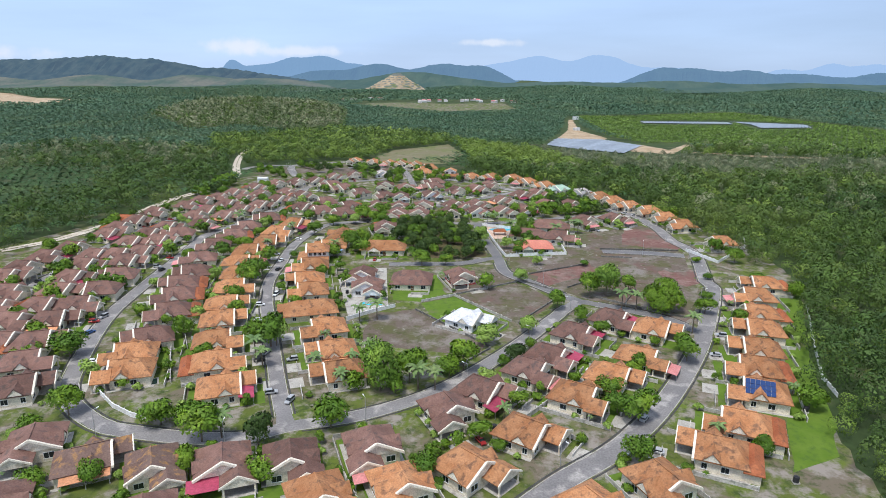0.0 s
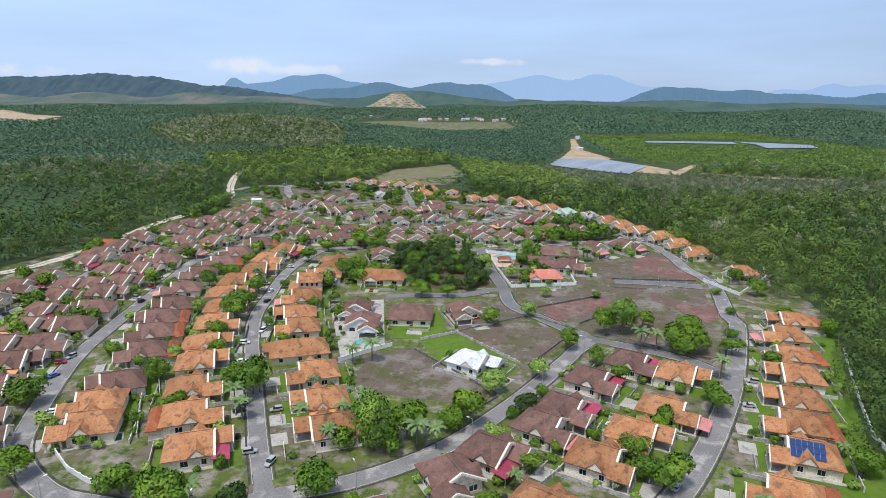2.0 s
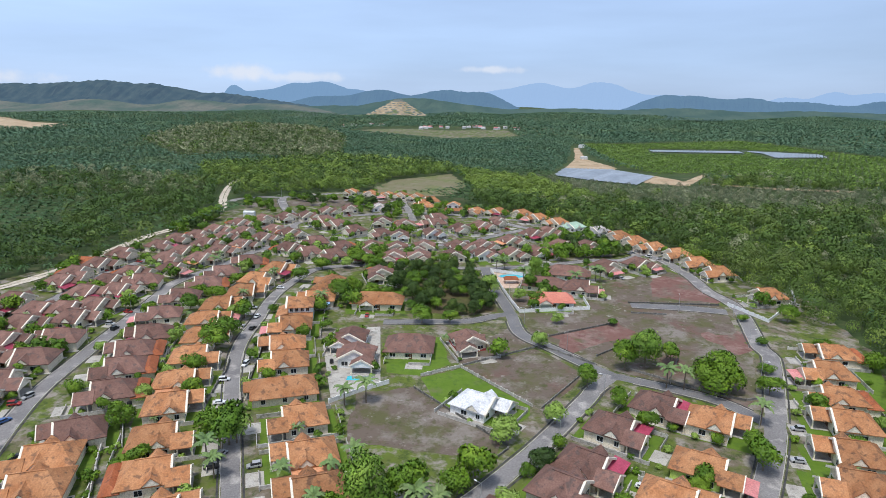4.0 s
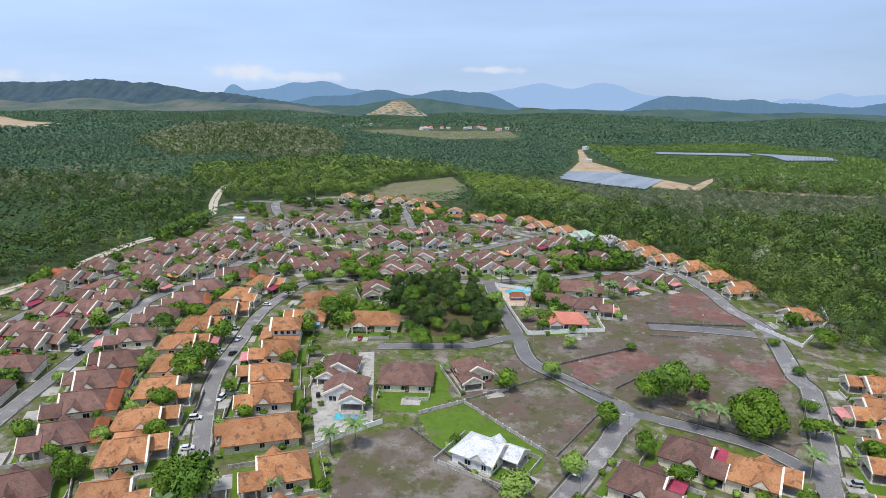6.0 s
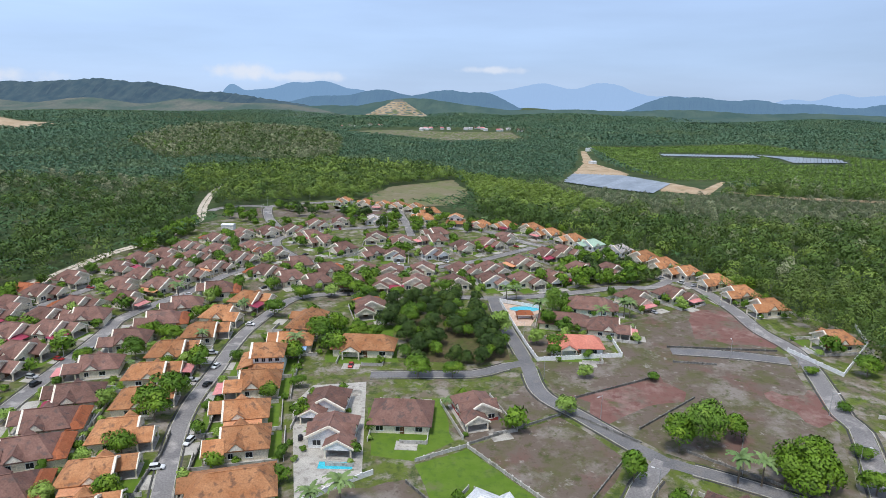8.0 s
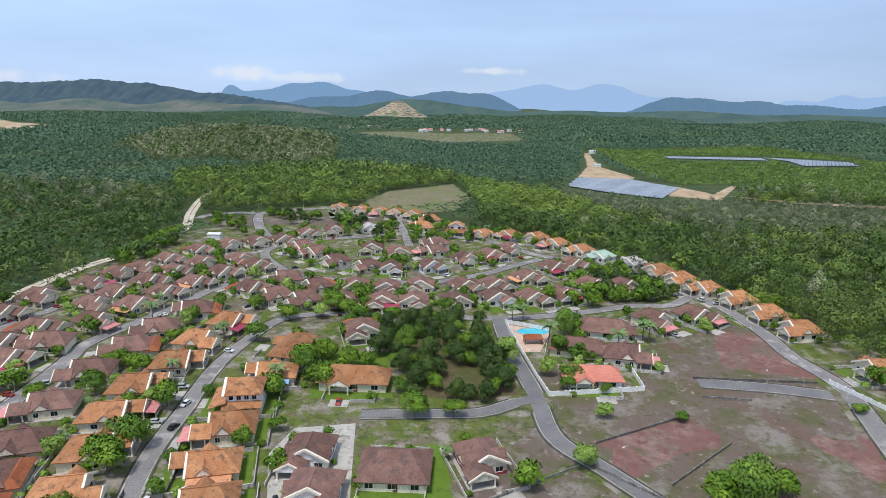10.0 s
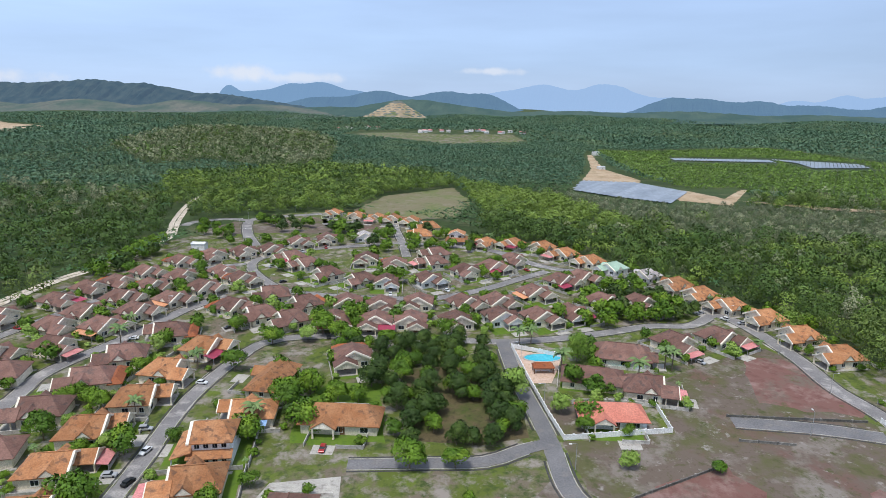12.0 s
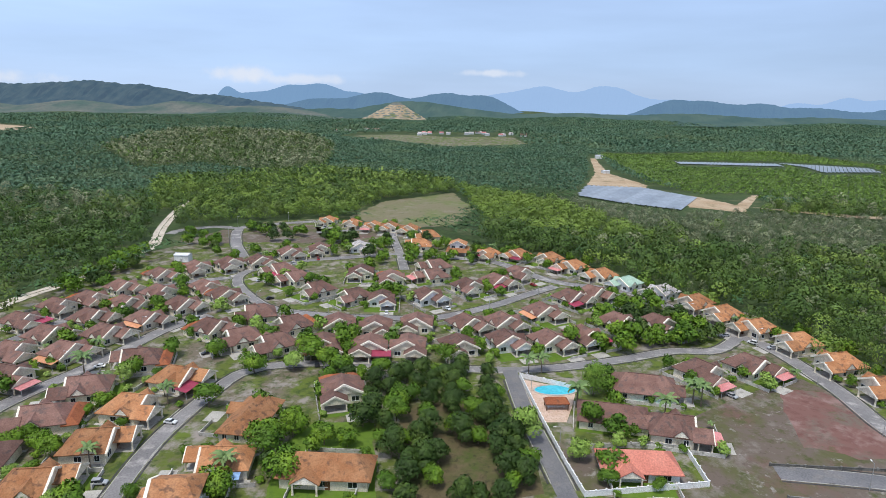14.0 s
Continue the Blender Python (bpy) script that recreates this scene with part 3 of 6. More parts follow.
for n, (w, line) in LINES.items():
    ribbon("road", line, -w / 2, w / 2, LEVEL[n], M_DARK_ASPHALT if n in ("short_spur", "park_lane", "pool_street", "lane_c") else M_ASPHALT, "worn grey asphalt estate road with pale patches", "road", jitter=0.25)
road_points = np.concatenate([l for _, l in LINES.values()])
track_line = smooth_line([(-273.7, 337.3), (-256.9, 363.1), (-246.4, 407.8), (-242.6, 482.4), (-236.0, 512.3), (-229.2, 544.3), (-231.7, 575.4), (-233.6, 607.0), (-258.2, 672.9), (-279.7, 748.6), (-291.2, 814.0)])


def road_clear(x, y, margin):
    return np.min(np.hypot(road_points[:, 0] - x, road_points[:, 1] - y)) > margin


def clear_runs(line, off, own, gap):
    """The stretches of a line, set off to its side, that no other road crosses."""
    side = sideways(line)
    pts = line + side * off
    others = np.concatenate([l for n, (_, l) in LINES.items() if n != own])
    run, out = [], []
    for p in pts:
        if np.min(np.hypot(*(others - p).T)) > gap:
            run.append(p)
        else:
            if len(run) > 3:
                out.append(np.array(run))
            run = []
    if len(run) > 3:
        out.append(np.array(run))
    return out


for n, (w, line) in LINES.items():
    for s in (-1, 1):
        for run in clear_runs(line, s * (w / 2 + 0.9), n, 6.5):
            ribbon("drain", run, -0.3, 0.3, 0.02, M_DRAIN, "dark open roadside drain", "drain", thick=0.06)
        for run in clear_runs(line, s * (w / 2 + 0.15), n, 5.5):
            ribbon("kerb", run, -0.12, 0.12, 0.0, M_CONCRETE, "low pale concrete road kerb", "kerb", thick=0.15)

for s in (-2.2, 2.0):
    ribbon("dirt_track", track_line, s - 1.8, s + 1.8, 0.12 + s * 0.005, M_TRACK, "pale wheel track of bare dirt", "track", jitter=0.5, height=lambda a, b: bumps(a, b) + 0.25)

patch("ground_plot", [(20.8, 342.7), (57.3, 349.7), (58.0, 369.9), (61.6, 387.4), (93.9, 410.5), (118.9, 423.4), (123, 415), (124, 390), (126, 359), (115, 308), (113, 295), (100, 262), (92, 252), (84, 262), (69, 271), (53, 280), (46, 288), (34, 305), (24, 318), (20, 342)],
      0.02, M_SOIL, "open building plot of brown soil with thin grass", "soil", 0.4)
patch("ground_plot", [(106.8, 413.8), (124.7, 410.7), (133.4, 370.2), (125.7, 364.3), (93.2, 373.5), (98.1, 392.4)], 0.035, M_RED_SOIL, "patch of bare red earth", "soil", 2.5)
patch("ground_plot", [(31.1, 311.9), (65.3, 332.3), (73.1, 316.0), (51.5, 303.6), (41.4, 293.1)], 0.035, M_RED_SOIL, "reddish bare earth strip", "soil", 3.0)
patch("ground_plot", [(98.4, 322.6), (120.1, 324.3), (118.0, 308.7), (110.6, 298.2), (101.7, 311.6)], 0.035, M_RED_SOIL, "scraped red earth", "soil", 3.0)
patch("ground_plot", [(-5.8, 279.7), (24.3, 298.7), (31.6, 290.5), (40.3, 275.8), (34.3, 263.6), (22.4, 245.1), (17.9, 250.0)], 0.02, M_SOIL, "empty fenced plot of soil and patchy grass", "soil", 0.5)
patch("ground_plot", [(-43.3, 254.5), (-23.5, 260.7), (6.9, 227.8), (4.7, 218.7), (-7.9, 217.9), (-41.6, 223.0)], 0.02, M_SOIL, "empty plot of brown soil with weeds", "soil", 0.8)
patch("ground_plot", [(-12.4, 288.4), (15.6, 323.3), (24.8, 302.8), (-5.8, 282.4)], 0.03, M_SOIL, "pale sandy yard beside a house", "soil", 0.8)
patch("lawn", [(-6.8, 277.6), (-21.8, 268.3), (-14.7, 249.2), (8.0, 231.7), (16.5, 242.4), (17.8, 249.0)], 0.03, M_LAWN, "green mown lawn around the white house", "grass", 0.3)
patch("ground_plot", [(-218, 668), (-195, 662), (-182, 622), (-196, 612), (-228, 622), (-234, 650)], 0.02, M_SOIL, "bare soil field behind the village", "soil", 1.0)
patch("ground_plot", [(-188, 652), (-176, 625), (-120, 628), (-80, 655), (-86, 671), (-128, 655), (-140, 690), (-170, 678)], 0.03, M_SOIL, "bare brown field with scattered bushes", "soil", 1.0)
patch("ground_plot", [(16.2, 365.3), (27.2, 369.2), (54.8, 352.4), (22.3, 346.7)], 0.03, M_SOIL, "brown garden soil inside the white wall", "soil", 0.5)
patch("ground_plot", [(-36.0, 389.6), (-4.5, 400.4), (7.6, 364.6), (10.4, 344.2), (-5.8, 339.4), (-26.9, 340.3)], 0.03, M_PARK, "bare brown ground under the park trees", "soil", 1.0)
patch("lawn", [(-64.1, 336.5), (-67.3, 362.2), (-60.8, 378.0), (-42.0, 377.6), (-34.3, 338.6)], 0.025, M_LAWN, "bright green rough grass around the park house", "grass", 0.8)
patch("lawn", [(-40.8, 300.7), (-16.3, 309.1), (-11.2, 281.3), (-22.1, 270.7), (-35.2, 272.0)], 0.025, M_LAWN, "bright green garden around the square house", "grass", 0.5)
patch("lawn", [(88, 150), (104, 158), (114, 178), (121, 200), (133, 232), (152, 272), (164, 300), (156, 305), (146, 286), (128, 252), (112, 215), (102, 184)], 0.024, M_LAWN, "green back lawns along the forest wall", "grass", 0.6)
patch("terrace", [(9.8, 414.5), (29.1, 407.6), (25.2, 393.5), (21.9, 383.3), (12.5, 382.5)], 0.04, M_PAVING, "terracotta paved pool terrace", "paving")
patch("grass_field", [(-118.4, 724.0), (-101.4, 816.0), (-31.2, 887.5), (-7.7, 786.2), (-25.1, 702.8), (-68.1, 687.5)], 0.1, M_CLEARING, "rough brown grass clearing on a low rise", "grass", 2.0, bumps)
patch("plot_yard", [(-67.0, 300.9), (-63.6, 315.6), (-44.6, 320.0), (-36.4, 263.7), (-42.3, 256.0), (-52.2, 250.9)], 0.035, M_CONCRETE, "pale concrete yard around the pool house", "yard")
patch("sand_bank", [(207.9, 1353.2), (217.2, 1355.3), (190.6, 1118.4), (213.7, 988.0), (202.6, 960.8), (134.8, 981.0), (171.8, 1114.8)], 0.2, M_SAND, "bare orange sand beside the pond", "sand", 1.5)
patch("sand_bank", [(226.1, 918.1), (245.9, 899.7), (267.0, 849.0), (314.3, 921.3), (322.0, 922.5), (257.5, 804.3), (210.8, 827.1)], 0.2, M_SAND, "orange sand bank and track beside the pond", "sand", 1.5)
patch("sand_bank", [(270.6, 840.4), (351.4, 805.6), (443.4, 787.8), (433.4, 771.9), (343.2, 788.8)], 0.2, M_SAND, "straight sandy plantation track", "sand", 1.0)
patch("grass_field", [(-74.4, 1750.3), (90.1, 1774.6), (121.9, 1614.3), (-52.4, 1532.1), (-367.1, 1785.9), (-311.6, 1914.7)], 0.6, M_GROUND, "green grass strip by distant houses", "grass", 3.0, bumps)
patch("bare_slope", [(-1750, 2300), (-1120, 1750), (-1160, 1640), (-1800, 1900)], 1.0, M_SAND, "bare tan earth slope", "soil", 6.0, bumps)

# a terraced quarry hill far behind
bm = bmesh.new()
prev = None
qx, qy = -378.0, 3080.0
for k in range(9):
    for f in (0, 1):
        z = -4 + k * 9.6 + f * 6.0
        r = 158 * (1 - (k + f * 0.42) / 9.3) + 3
        ring = [bm.verts.new((qx + math.cos(a) * r * (1.0 + 0.08 * math.sin(3 * a + k * 0.4)) + k * 2.5, qy + math.sin(a) * r * 0.8, z + 1.6 * math.sin(5 * a + k))) for a in np.linspace(0, 2 * math.pi, 41)[:-1]]
        if prev:
            for i in range(40):
                face = bm.faces.new([prev[i], prev[(i + 1) % 40], ring[(i + 1) % 40], ring[i]])
                face.material_index = 1 if (f == 0 and (i * 7 + k * 3) % 5 < 3) or k == 8 or (i < 24 and k > 5 and (i + k) % 3) else 0
        prev = ring
bm.faces.new(prev).material_index = 1
quarry = part("quarry_hill", bm, M_TERRACE)
# The grass faces take the slope material, so they glow with painted haze.
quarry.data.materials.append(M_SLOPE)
tagged(quarry, "bare terraced tan hill with grassed benches", "hill", kind="structure")

# ---- houses ----
HOUSE_COLOURS = {"o": (M_ROOF_ORANGE, M_WALL_CREAM, "weathered orange tiles and cream walls"),
                 "b": (M_ROOF_BROWN, M_WALL_CREAM, "faded brown tiles and cream walls"),
                 "t": (M_ROOF_PATCHED, M_WALL_CREAM, "brown roof patched with orange tiles"),
                 "r": (M_ROOF_BROWN, M_WALL_CREAM, "brown tiles, cream walls on dark red base"),
                 "w": (M_ROOF_WHITE, M_WALL_WHITE, "white coated roof and white walls"),
                 "d": (M_ROOF_BROWN, M_WALL_WHITE, "brown tile roof and white walls"),
                 "G": (M_ROOF_GREEN, M_WALL_WHITE, "pale green tile roof and white walls"),
                 "y": (M_ROOF_GREY, M_WALL_WHITE, "bleached grey roof and white walls"),
                 "R": (M_ROOF_RED, M_WALL_WHITE, "clean red tile roof and white walls"),
                 "u": (M_ROOF_RUST, M_WALL_CREAM, "rust red tile roof and cream walls"),
                 "g": (M_ROOF_ORANGE, M_WALL_LIME, "orange tiles and lime green walls")}
EXTRA_LABEL = {"": "", "m": ", maroon awning", "p": ", pink porch", "a": ", apricot awning", "e": ", blue awning", "l": ", rust red extension"}
SHARED = {}


def window_mesh(w, h):
    """The frame and the pane of a window in the x-z plane, facing -y."""
    if (w, h) not in SHARED:
        f = bpy.data.meshes.new("window")
        bm = boxes((-w / 2 - 0.1, w / 2 + 0.1, -0.10, 0.05, h, h + 0.12), (-w / 2 - 0.16, w / 2 + 0.16, -0.16, 0.05, -0.12, 0),
                   (-w / 2 - 0.1, -w / 2, -0.08, 0.05, 0, h), (w / 2, w / 2 + 0.1, -0.08, 0.05, 0, h), (-0.03, 0.03, -0.07, 0.05, 0, h))
        bm.to_mesh(f)
        bm.free()
        g = bpy.data.meshes.new("pane")
        bm = boxes((-w / 2, w / 2, -0.045, 0.04, 0, h))
        bm.to_mesh(g)
        bm.free()
        SHARED[(w, h)] = (f, g)
    return SHARED[(w, h)]


def window(parent, x, y, z, w, h, turn):
    f, g = window_mesh(w, h)
    a = piece("window", f, M_WALL_WHITE, parent, loc=pose(x, y, z, rz=turn))
    piece("pane", g, M_GLASS, a)


def column(parent, x, y, h, mat, r=0.2):
    key = ("column", h, r)
    if key not in SHARED:
        m = bpy.data.meshes.new("column")
        bm = boxes((-r, r, -r, r, 0, h), (-r - 0.07, r + 0.07, -r - 0.07, r + 0.07, 0, 0.35), (-r - 0.06, r + 0.06, -r - 0.06, r + 0.06, h - 0.25, h))
        bm.to_mesh(m)
        bm.free()
        SHARED[key] = m
    piece("column", SHARED[key], mat, parent, loc=pose(x, y, 0))


def bungalow(code, flip, extra):
    """A single-storey estate house; its front (gables, car porch) looks along -y."""
    roof, wall, words = HOUSE_COLOURS[code]
    s = -1 if flip else 1

    def X(a, b):
        return (a, b) if s > 0 else (-b, -a)

    house = tagged(new("house"), "bungalow with " + words + EXTRA_LABEL[extra], "house")
    bm = boxes((-5.4, 5.4, -4.8, 8.4, 0, 3.3))
    part("wall", bm, wall, house)
    if code == "r":
        part("plinth", boxes((-5.46, 5.46, -4.86, 8.46, 0, 1.0)), M_WALL_RED, house, "dark red plinth")
    bm = bmesh.new()
    ridge_roof(bm, -6.1, 6.1, -5.5, 9.2, 3.2, 6.6, 0, 5.2)
    box(bm, -0.16, 0.16, -5.4, 4.1, 6.5, 6.72)
    for k in (-1, 1):      # small gablet on each long side
        y0, x_out, x_in, tip = -0.6, 6.25 * k, 1.2 * k, 5.35
        a, b, c, d = (x_out, y0 - 2.5, 3.45), (x_out, y0 + 2.5, 3.45), (x_out, y0, tip), (x_in, y0, tip + 0.35)
        e, f = (3.6 * k, y0 - 2.5, 4.3), (3.6 * k, y0 + 2.5, 4.3)
        pts = [[a, c, d, e], [c, b, f, d]]
        solid(bm, pts if k < 0 else [p[::-1] for p in pts], 0.16)
    part("roof", bm, roof, house)
    for k in (-1, 1):
        bm = bmesh.new()
        v = [bm.verts.new(p) for p in ((6.12 * k, -2.8, 3.32), (6.12 * k, 1.6, 3.32), (6.12 * k, -0.6, 5.1), (5.3 * k, -2.8, 3.32), (5.3 * k, 1.6, 3.32), (5.3 * k, -0.6, 5.1))]
        for f in ((0, 1, 2), (5, 4, 3), (0, 3, 4, 1), (1, 4, 5, 2), (2, 5, 3, 0)):
            bm.faces.new([v[i] for i in (f if k > 0 else f[::-1])])
        part("gablet", bm, M_BARGE, house, "cream triangular gablet")
    # front gable wall and its wide sloping parapet
    bm = bmesh.new()
    gable_wall(bm, -5.4, 5.4, -5.1, -4.8, 3.2, 6.2)
    part("gable", bm, wall, house)
    bm = bmesh.new()
    gable_band(bm, -6.2, 6.2, -5.85, -5.2, 3.2, 6.6, 0.05, 0.62)
    part("parapet", bm, M_BARGE, house, "cream sloping gable parapet")
    # car porch wing, lower and to one side
    px0, px1 = X(-6.9, 0.9)
    bm = bmesh.new()
    ridge_roof(bm, px0, px1, -10.6, -4.0, 2.95, 5.15)
    part("porch_roof", bm, roof, house)
    bm = bmesh.new()
    gable_band(bm, px0 - 0.1, px1 + 0.1, -10.75, -10.45, 2.95, 5.15, 0.07, 0.5)
    part("parapet", bm, M_BARGE, house, "cream sloping gable parapet")
    bm = bmesh.new()
    gable_wall(bm, px0 + 0.7, px1 - 0.7, -10.3, -10.05, 2.8, 4.85)
    box(bm, px0 + 0.5, px1 - 0.5, -10.3, -10.05, 2.35, 2.8)
    part("porch_gable", bm, wall, house)
    for x in (px0 + 0.75, px1 - 0.75):
        column(house, x, -10.15, 2.5, M_WALL_CREAM)
    column(house, (px0 if s > 0 else px1) + 0.75 * s, -6.0, 2.5, M_WALL_CREAM)
    part("porch_floor", boxes((px0 + 0.3, px1 - 0.3, -10.6, -4.8, 0.0, 0.12), (-6.5, -5.42, -4.79, 9.4, 0, 0.1), (5.42, 6.5, -4.79, 9.4, 0, 0.1)), M_CONCRETE, house)
    # openings
    part("door", boxes((-0.9, 0.9, -0.06, 0.06, 0, 2.3)), M_TIMBER, house, loc=pose(-2.4 * s, -4.82, 0.1))
    window(house, 3.2 * s, -4.8, 0.9, 2.0, 1.4, 0)
    for y, w in ((-2.4, 1.4), (3.0, 2.0)):
        window(house, 5.4, y, 0.9, w, 1.4, 90)
        window(house, -5.4, y, 0.9, w, 1.4, -90)
    if extra == "m":
        x0, x1 = X(0.9, 7.4)
        bm = bmesh.new()
        solid(bm, [[(x0, -9.6, 2.35), (x1, -9.6, 2.35), (x1, -4.6, 3.0), (x0, -4.6, 3.0)]], 0.08)
        part("awning", bm, M_MAROON, house, "maroon metal awning")
        column(house, (x1 if s > 0 else x0) - 0.3 * s, -9.3, 2.2, M_STEEL, 0.06)
    if extra == "p":
        x0, x1 = X(-6.6, 0.8)
        bm = bmesh.new()
        solid(bm, [[(x0, -14.2, 2.4), (x1, -14.2, 2.4), (x1, -10.5, 2.75), (x0, -10.5, 2.75)]], 0.08)
        part("awning", bm, M_PINK, house, "pink metal car porch roof")
        for x in (x0 + 0.3, x1 - 0.3):
            column(house, x, -14.0, 2.25, M_STEEL, 0.06)
    if extra in ("a", "e"):
        x0, x1 = X(5.4, 8.6)
        bm = bmesh.new()
        pts = [(x0, -5.0, 3.0), (x1, -5.0, 2.4), (x1, 7.0, 2.4), (x0, 7.0, 3.0)] if s > 0 else [(x0, -5.0, 2.4), (x1, -5.0, 3.0), (x1, 7.0, 3.0), (x0, 7.0, 2.4)]
        solid(bm, [pts], 0.08)
        part("awning", bm, M_APRICOT if extra == "a" else M_BLUE_SHEET, house, "apricot metal side awning" if extra == "a" else "blue metal side awning")
        for y in (-4.6, 1.0, 6.6):
            column(house, (x1 if s > 0 else x0) - 0.25 * s, y, 2.25, M_STEEL, 0.06)
    if extra == "l":
        part("rear_wall", boxes((-5.6, 5.6, 8.22, 12.0, 0, 2.7)), wall, house)
        bm = bmesh.new()
        cross_roof(bm, -6.2, 6.2, 7.4, 12.8, 2.65, 4.3, 2.2, 2.2)
        part("rear_roof", bm, M_ROOF_RUST, house, "rust red extension roof")
    return house


def two_storey():
    house = tagged(new("house"), "two-storey house with orange tile roofs and white walls", "house")
    part("wall", boxes((-5.5, 5.5, -5.0, 8.0, 0, 3.1), (-4.6, 4.6, -3.5, 7.5, 3.1, 6.2)), M_WALL_WHITE, house)
    bm = bmesh.new()
    ridge_roof(bm, -5.6, 5.6, -4.6, 8.6, 6.1, 8.9, 0, 4)
    part("roof", bm, M_ROOF_ORANGE, house)
    bm = bmesh.new()
    solid(bm, [[(-6.4, -9.6, 2.8), (6.4, -9.6, 2.8), (6.4, -3.4, 4.3), (-6.4, -3.4, 4.3)]], 0.2)
    part("porch_roof", bm, M_ROOF_ORANGE, house)
    bm = bmesh.new()
    solid(bm, [[(-7.0, -5, 2.8), (-4.5, -5, 3.9), (-4.5, 8.4, 3.9), (-7.0, 8.4, 2.8)]], 0.2)
    part("lean_roof", bm, M_ROOF_ORANGE, house)
    bm = bmesh.new()
    solid(bm, [[(4.5, -5, 3.9), (7.0, -5, 2.8), (7.0, 8.4, 2.8), (4.5, 8.4, 3.9)]], 0.2)
    part("lean_roof", bm, M_ROOF_ORANGE, house)
    bm = bmesh.new()
    gable_wall(bm, -4.8, 4.8, -3.9, -3.5, 6.1, 8.5)
    part("gable", bm, M_WALL_WHITE, house)
    bm = bmesh.new()
    gable_band(bm, -5.7, 5.7, -4.8, -3.9, 6.1, 8.9)
    part("parapet", bm, M_BARGE, house, "cream sloping gable parapet")
    for x in (-5.8, 0, 5.8):
        column(house, x, -9.2, 2.7, M_WALL_WHITE)
    for y in (-2, 0.6, 3.2, 5.8):
        for k in (-1, 1):
            window(house, 4.6 * k, y, 4.3, 1.4, 1.4, 90 * k)
            window(house, 5.5 * k, y, 0.9, 1.4, 1.4, 90 * k)
    for x in (-2.4, 2.4):
        window(house, x, -3.5, 4.3, 2.0, 1.4, 0)
    part("door", boxes((-0.9, 0.9, -0.06, 0.06, 0, 2.3)), M_TIMBER, house, loc=pose(0, -5.02, 0.1))
    return house


def hipped_house(code, w, d, rise, words, gable=True):
    """A wider house under a hipped roof with one front gable."""
    roof, wall, _ = HOUSE_COLOURS[code]
    house = tagged(new("house"), words, "house")
    part("wall", boxes((-w / 2, w / 2, -d / 2, d / 2, 0, 3.1)), wall, house)
    bm = bmesh.new()
    if d > w:
        ridge_roof(bm, -w / 2 - 0.9, w / 2 + 0.9, -d / 2 - 0.9, d / 2 + 0.9, 3.0, 3.0 + rise, w * 0.4, w * 0.4)
    else:
        cross_roof(bm, -w / 2 - 0.9, w / 2 + 0.9, -d / 2 - 0.9, d / 2 + 0.9, 3.0, 3.0 + rise, d * 0.35, d * 0.35)
    part("roof", bm, roof, house)
    if gable:
        gx = -w * 0.18
        bm = bmesh.new()
        ridge_roof(bm, gx - 3.4, gx + 3.4, -d / 2 - 3.2, -d / 2 + 3.4, 2.9, 5.0)
        part("porch_roof", bm, roof, house)
        bm = bmesh.new()
        gable_wall(bm, gx - 2.9, gx + 2.9, -d / 2 - 3.0, -d / 2 - 2.75, 2.8, 4.7)
        part("porch_gable", bm, M_BARGE, house, "pale triangular gable")
        for x in (gx - 2.7, gx + 2.7):
            column(house, x, -d / 2 - 2.85, 2.85, wall)
    bm = bmesh.new()
    box(bm, -w / 2 - 0.7, w / 2 + 0.7, -0.12, 0.12, 3.0 + rise - 0.16, 3.0 + rise + 0.05) if d <= w else box(bm, -0.12, 0.12, -d / 2 + w * 0.4, d / 2 - w * 0.4, 3.0 + rise - 0.1, 3.0 + rise + 0.1)
    if d > w:
        part("ridge_cap", bm, roof, house)
    else:
        bm.free()
    for k in range(3):
        window(house, -w / 2 + w * (k + 0.5) / 3, -d / 2, 0.9, 2.0, 1.4, 0)
        window(house, w / 2, -d / 2 + d * (k + 0.5) / 3, 0.9, 1.4, 1.4, 90)
        window(house, -w / 2, -d / 2 + d * (k + 0.5) / 3, 0.9, 1.4, 1.4, -90)
    part("door", boxes((-0.6, 0.6, -0.06, 0.06, 0, 2.2)), M_TIMBER, house, loc=pose(w * 0.05, -d / 2 - 0.02, 0.1))
    return house


MASTERS = {}
SIZE = (1.10, 0.98, 1.10, 1)


def put_house(key, build, m):
    """Builds a kind of house the first time, then copies it."""
    if key not in MASTERS:
        MASTERS[key] = build()
        MASTERS[key].matrix_basis = m
        return MASTERS[key]
    return copy_thing(MASTERS[key], m)


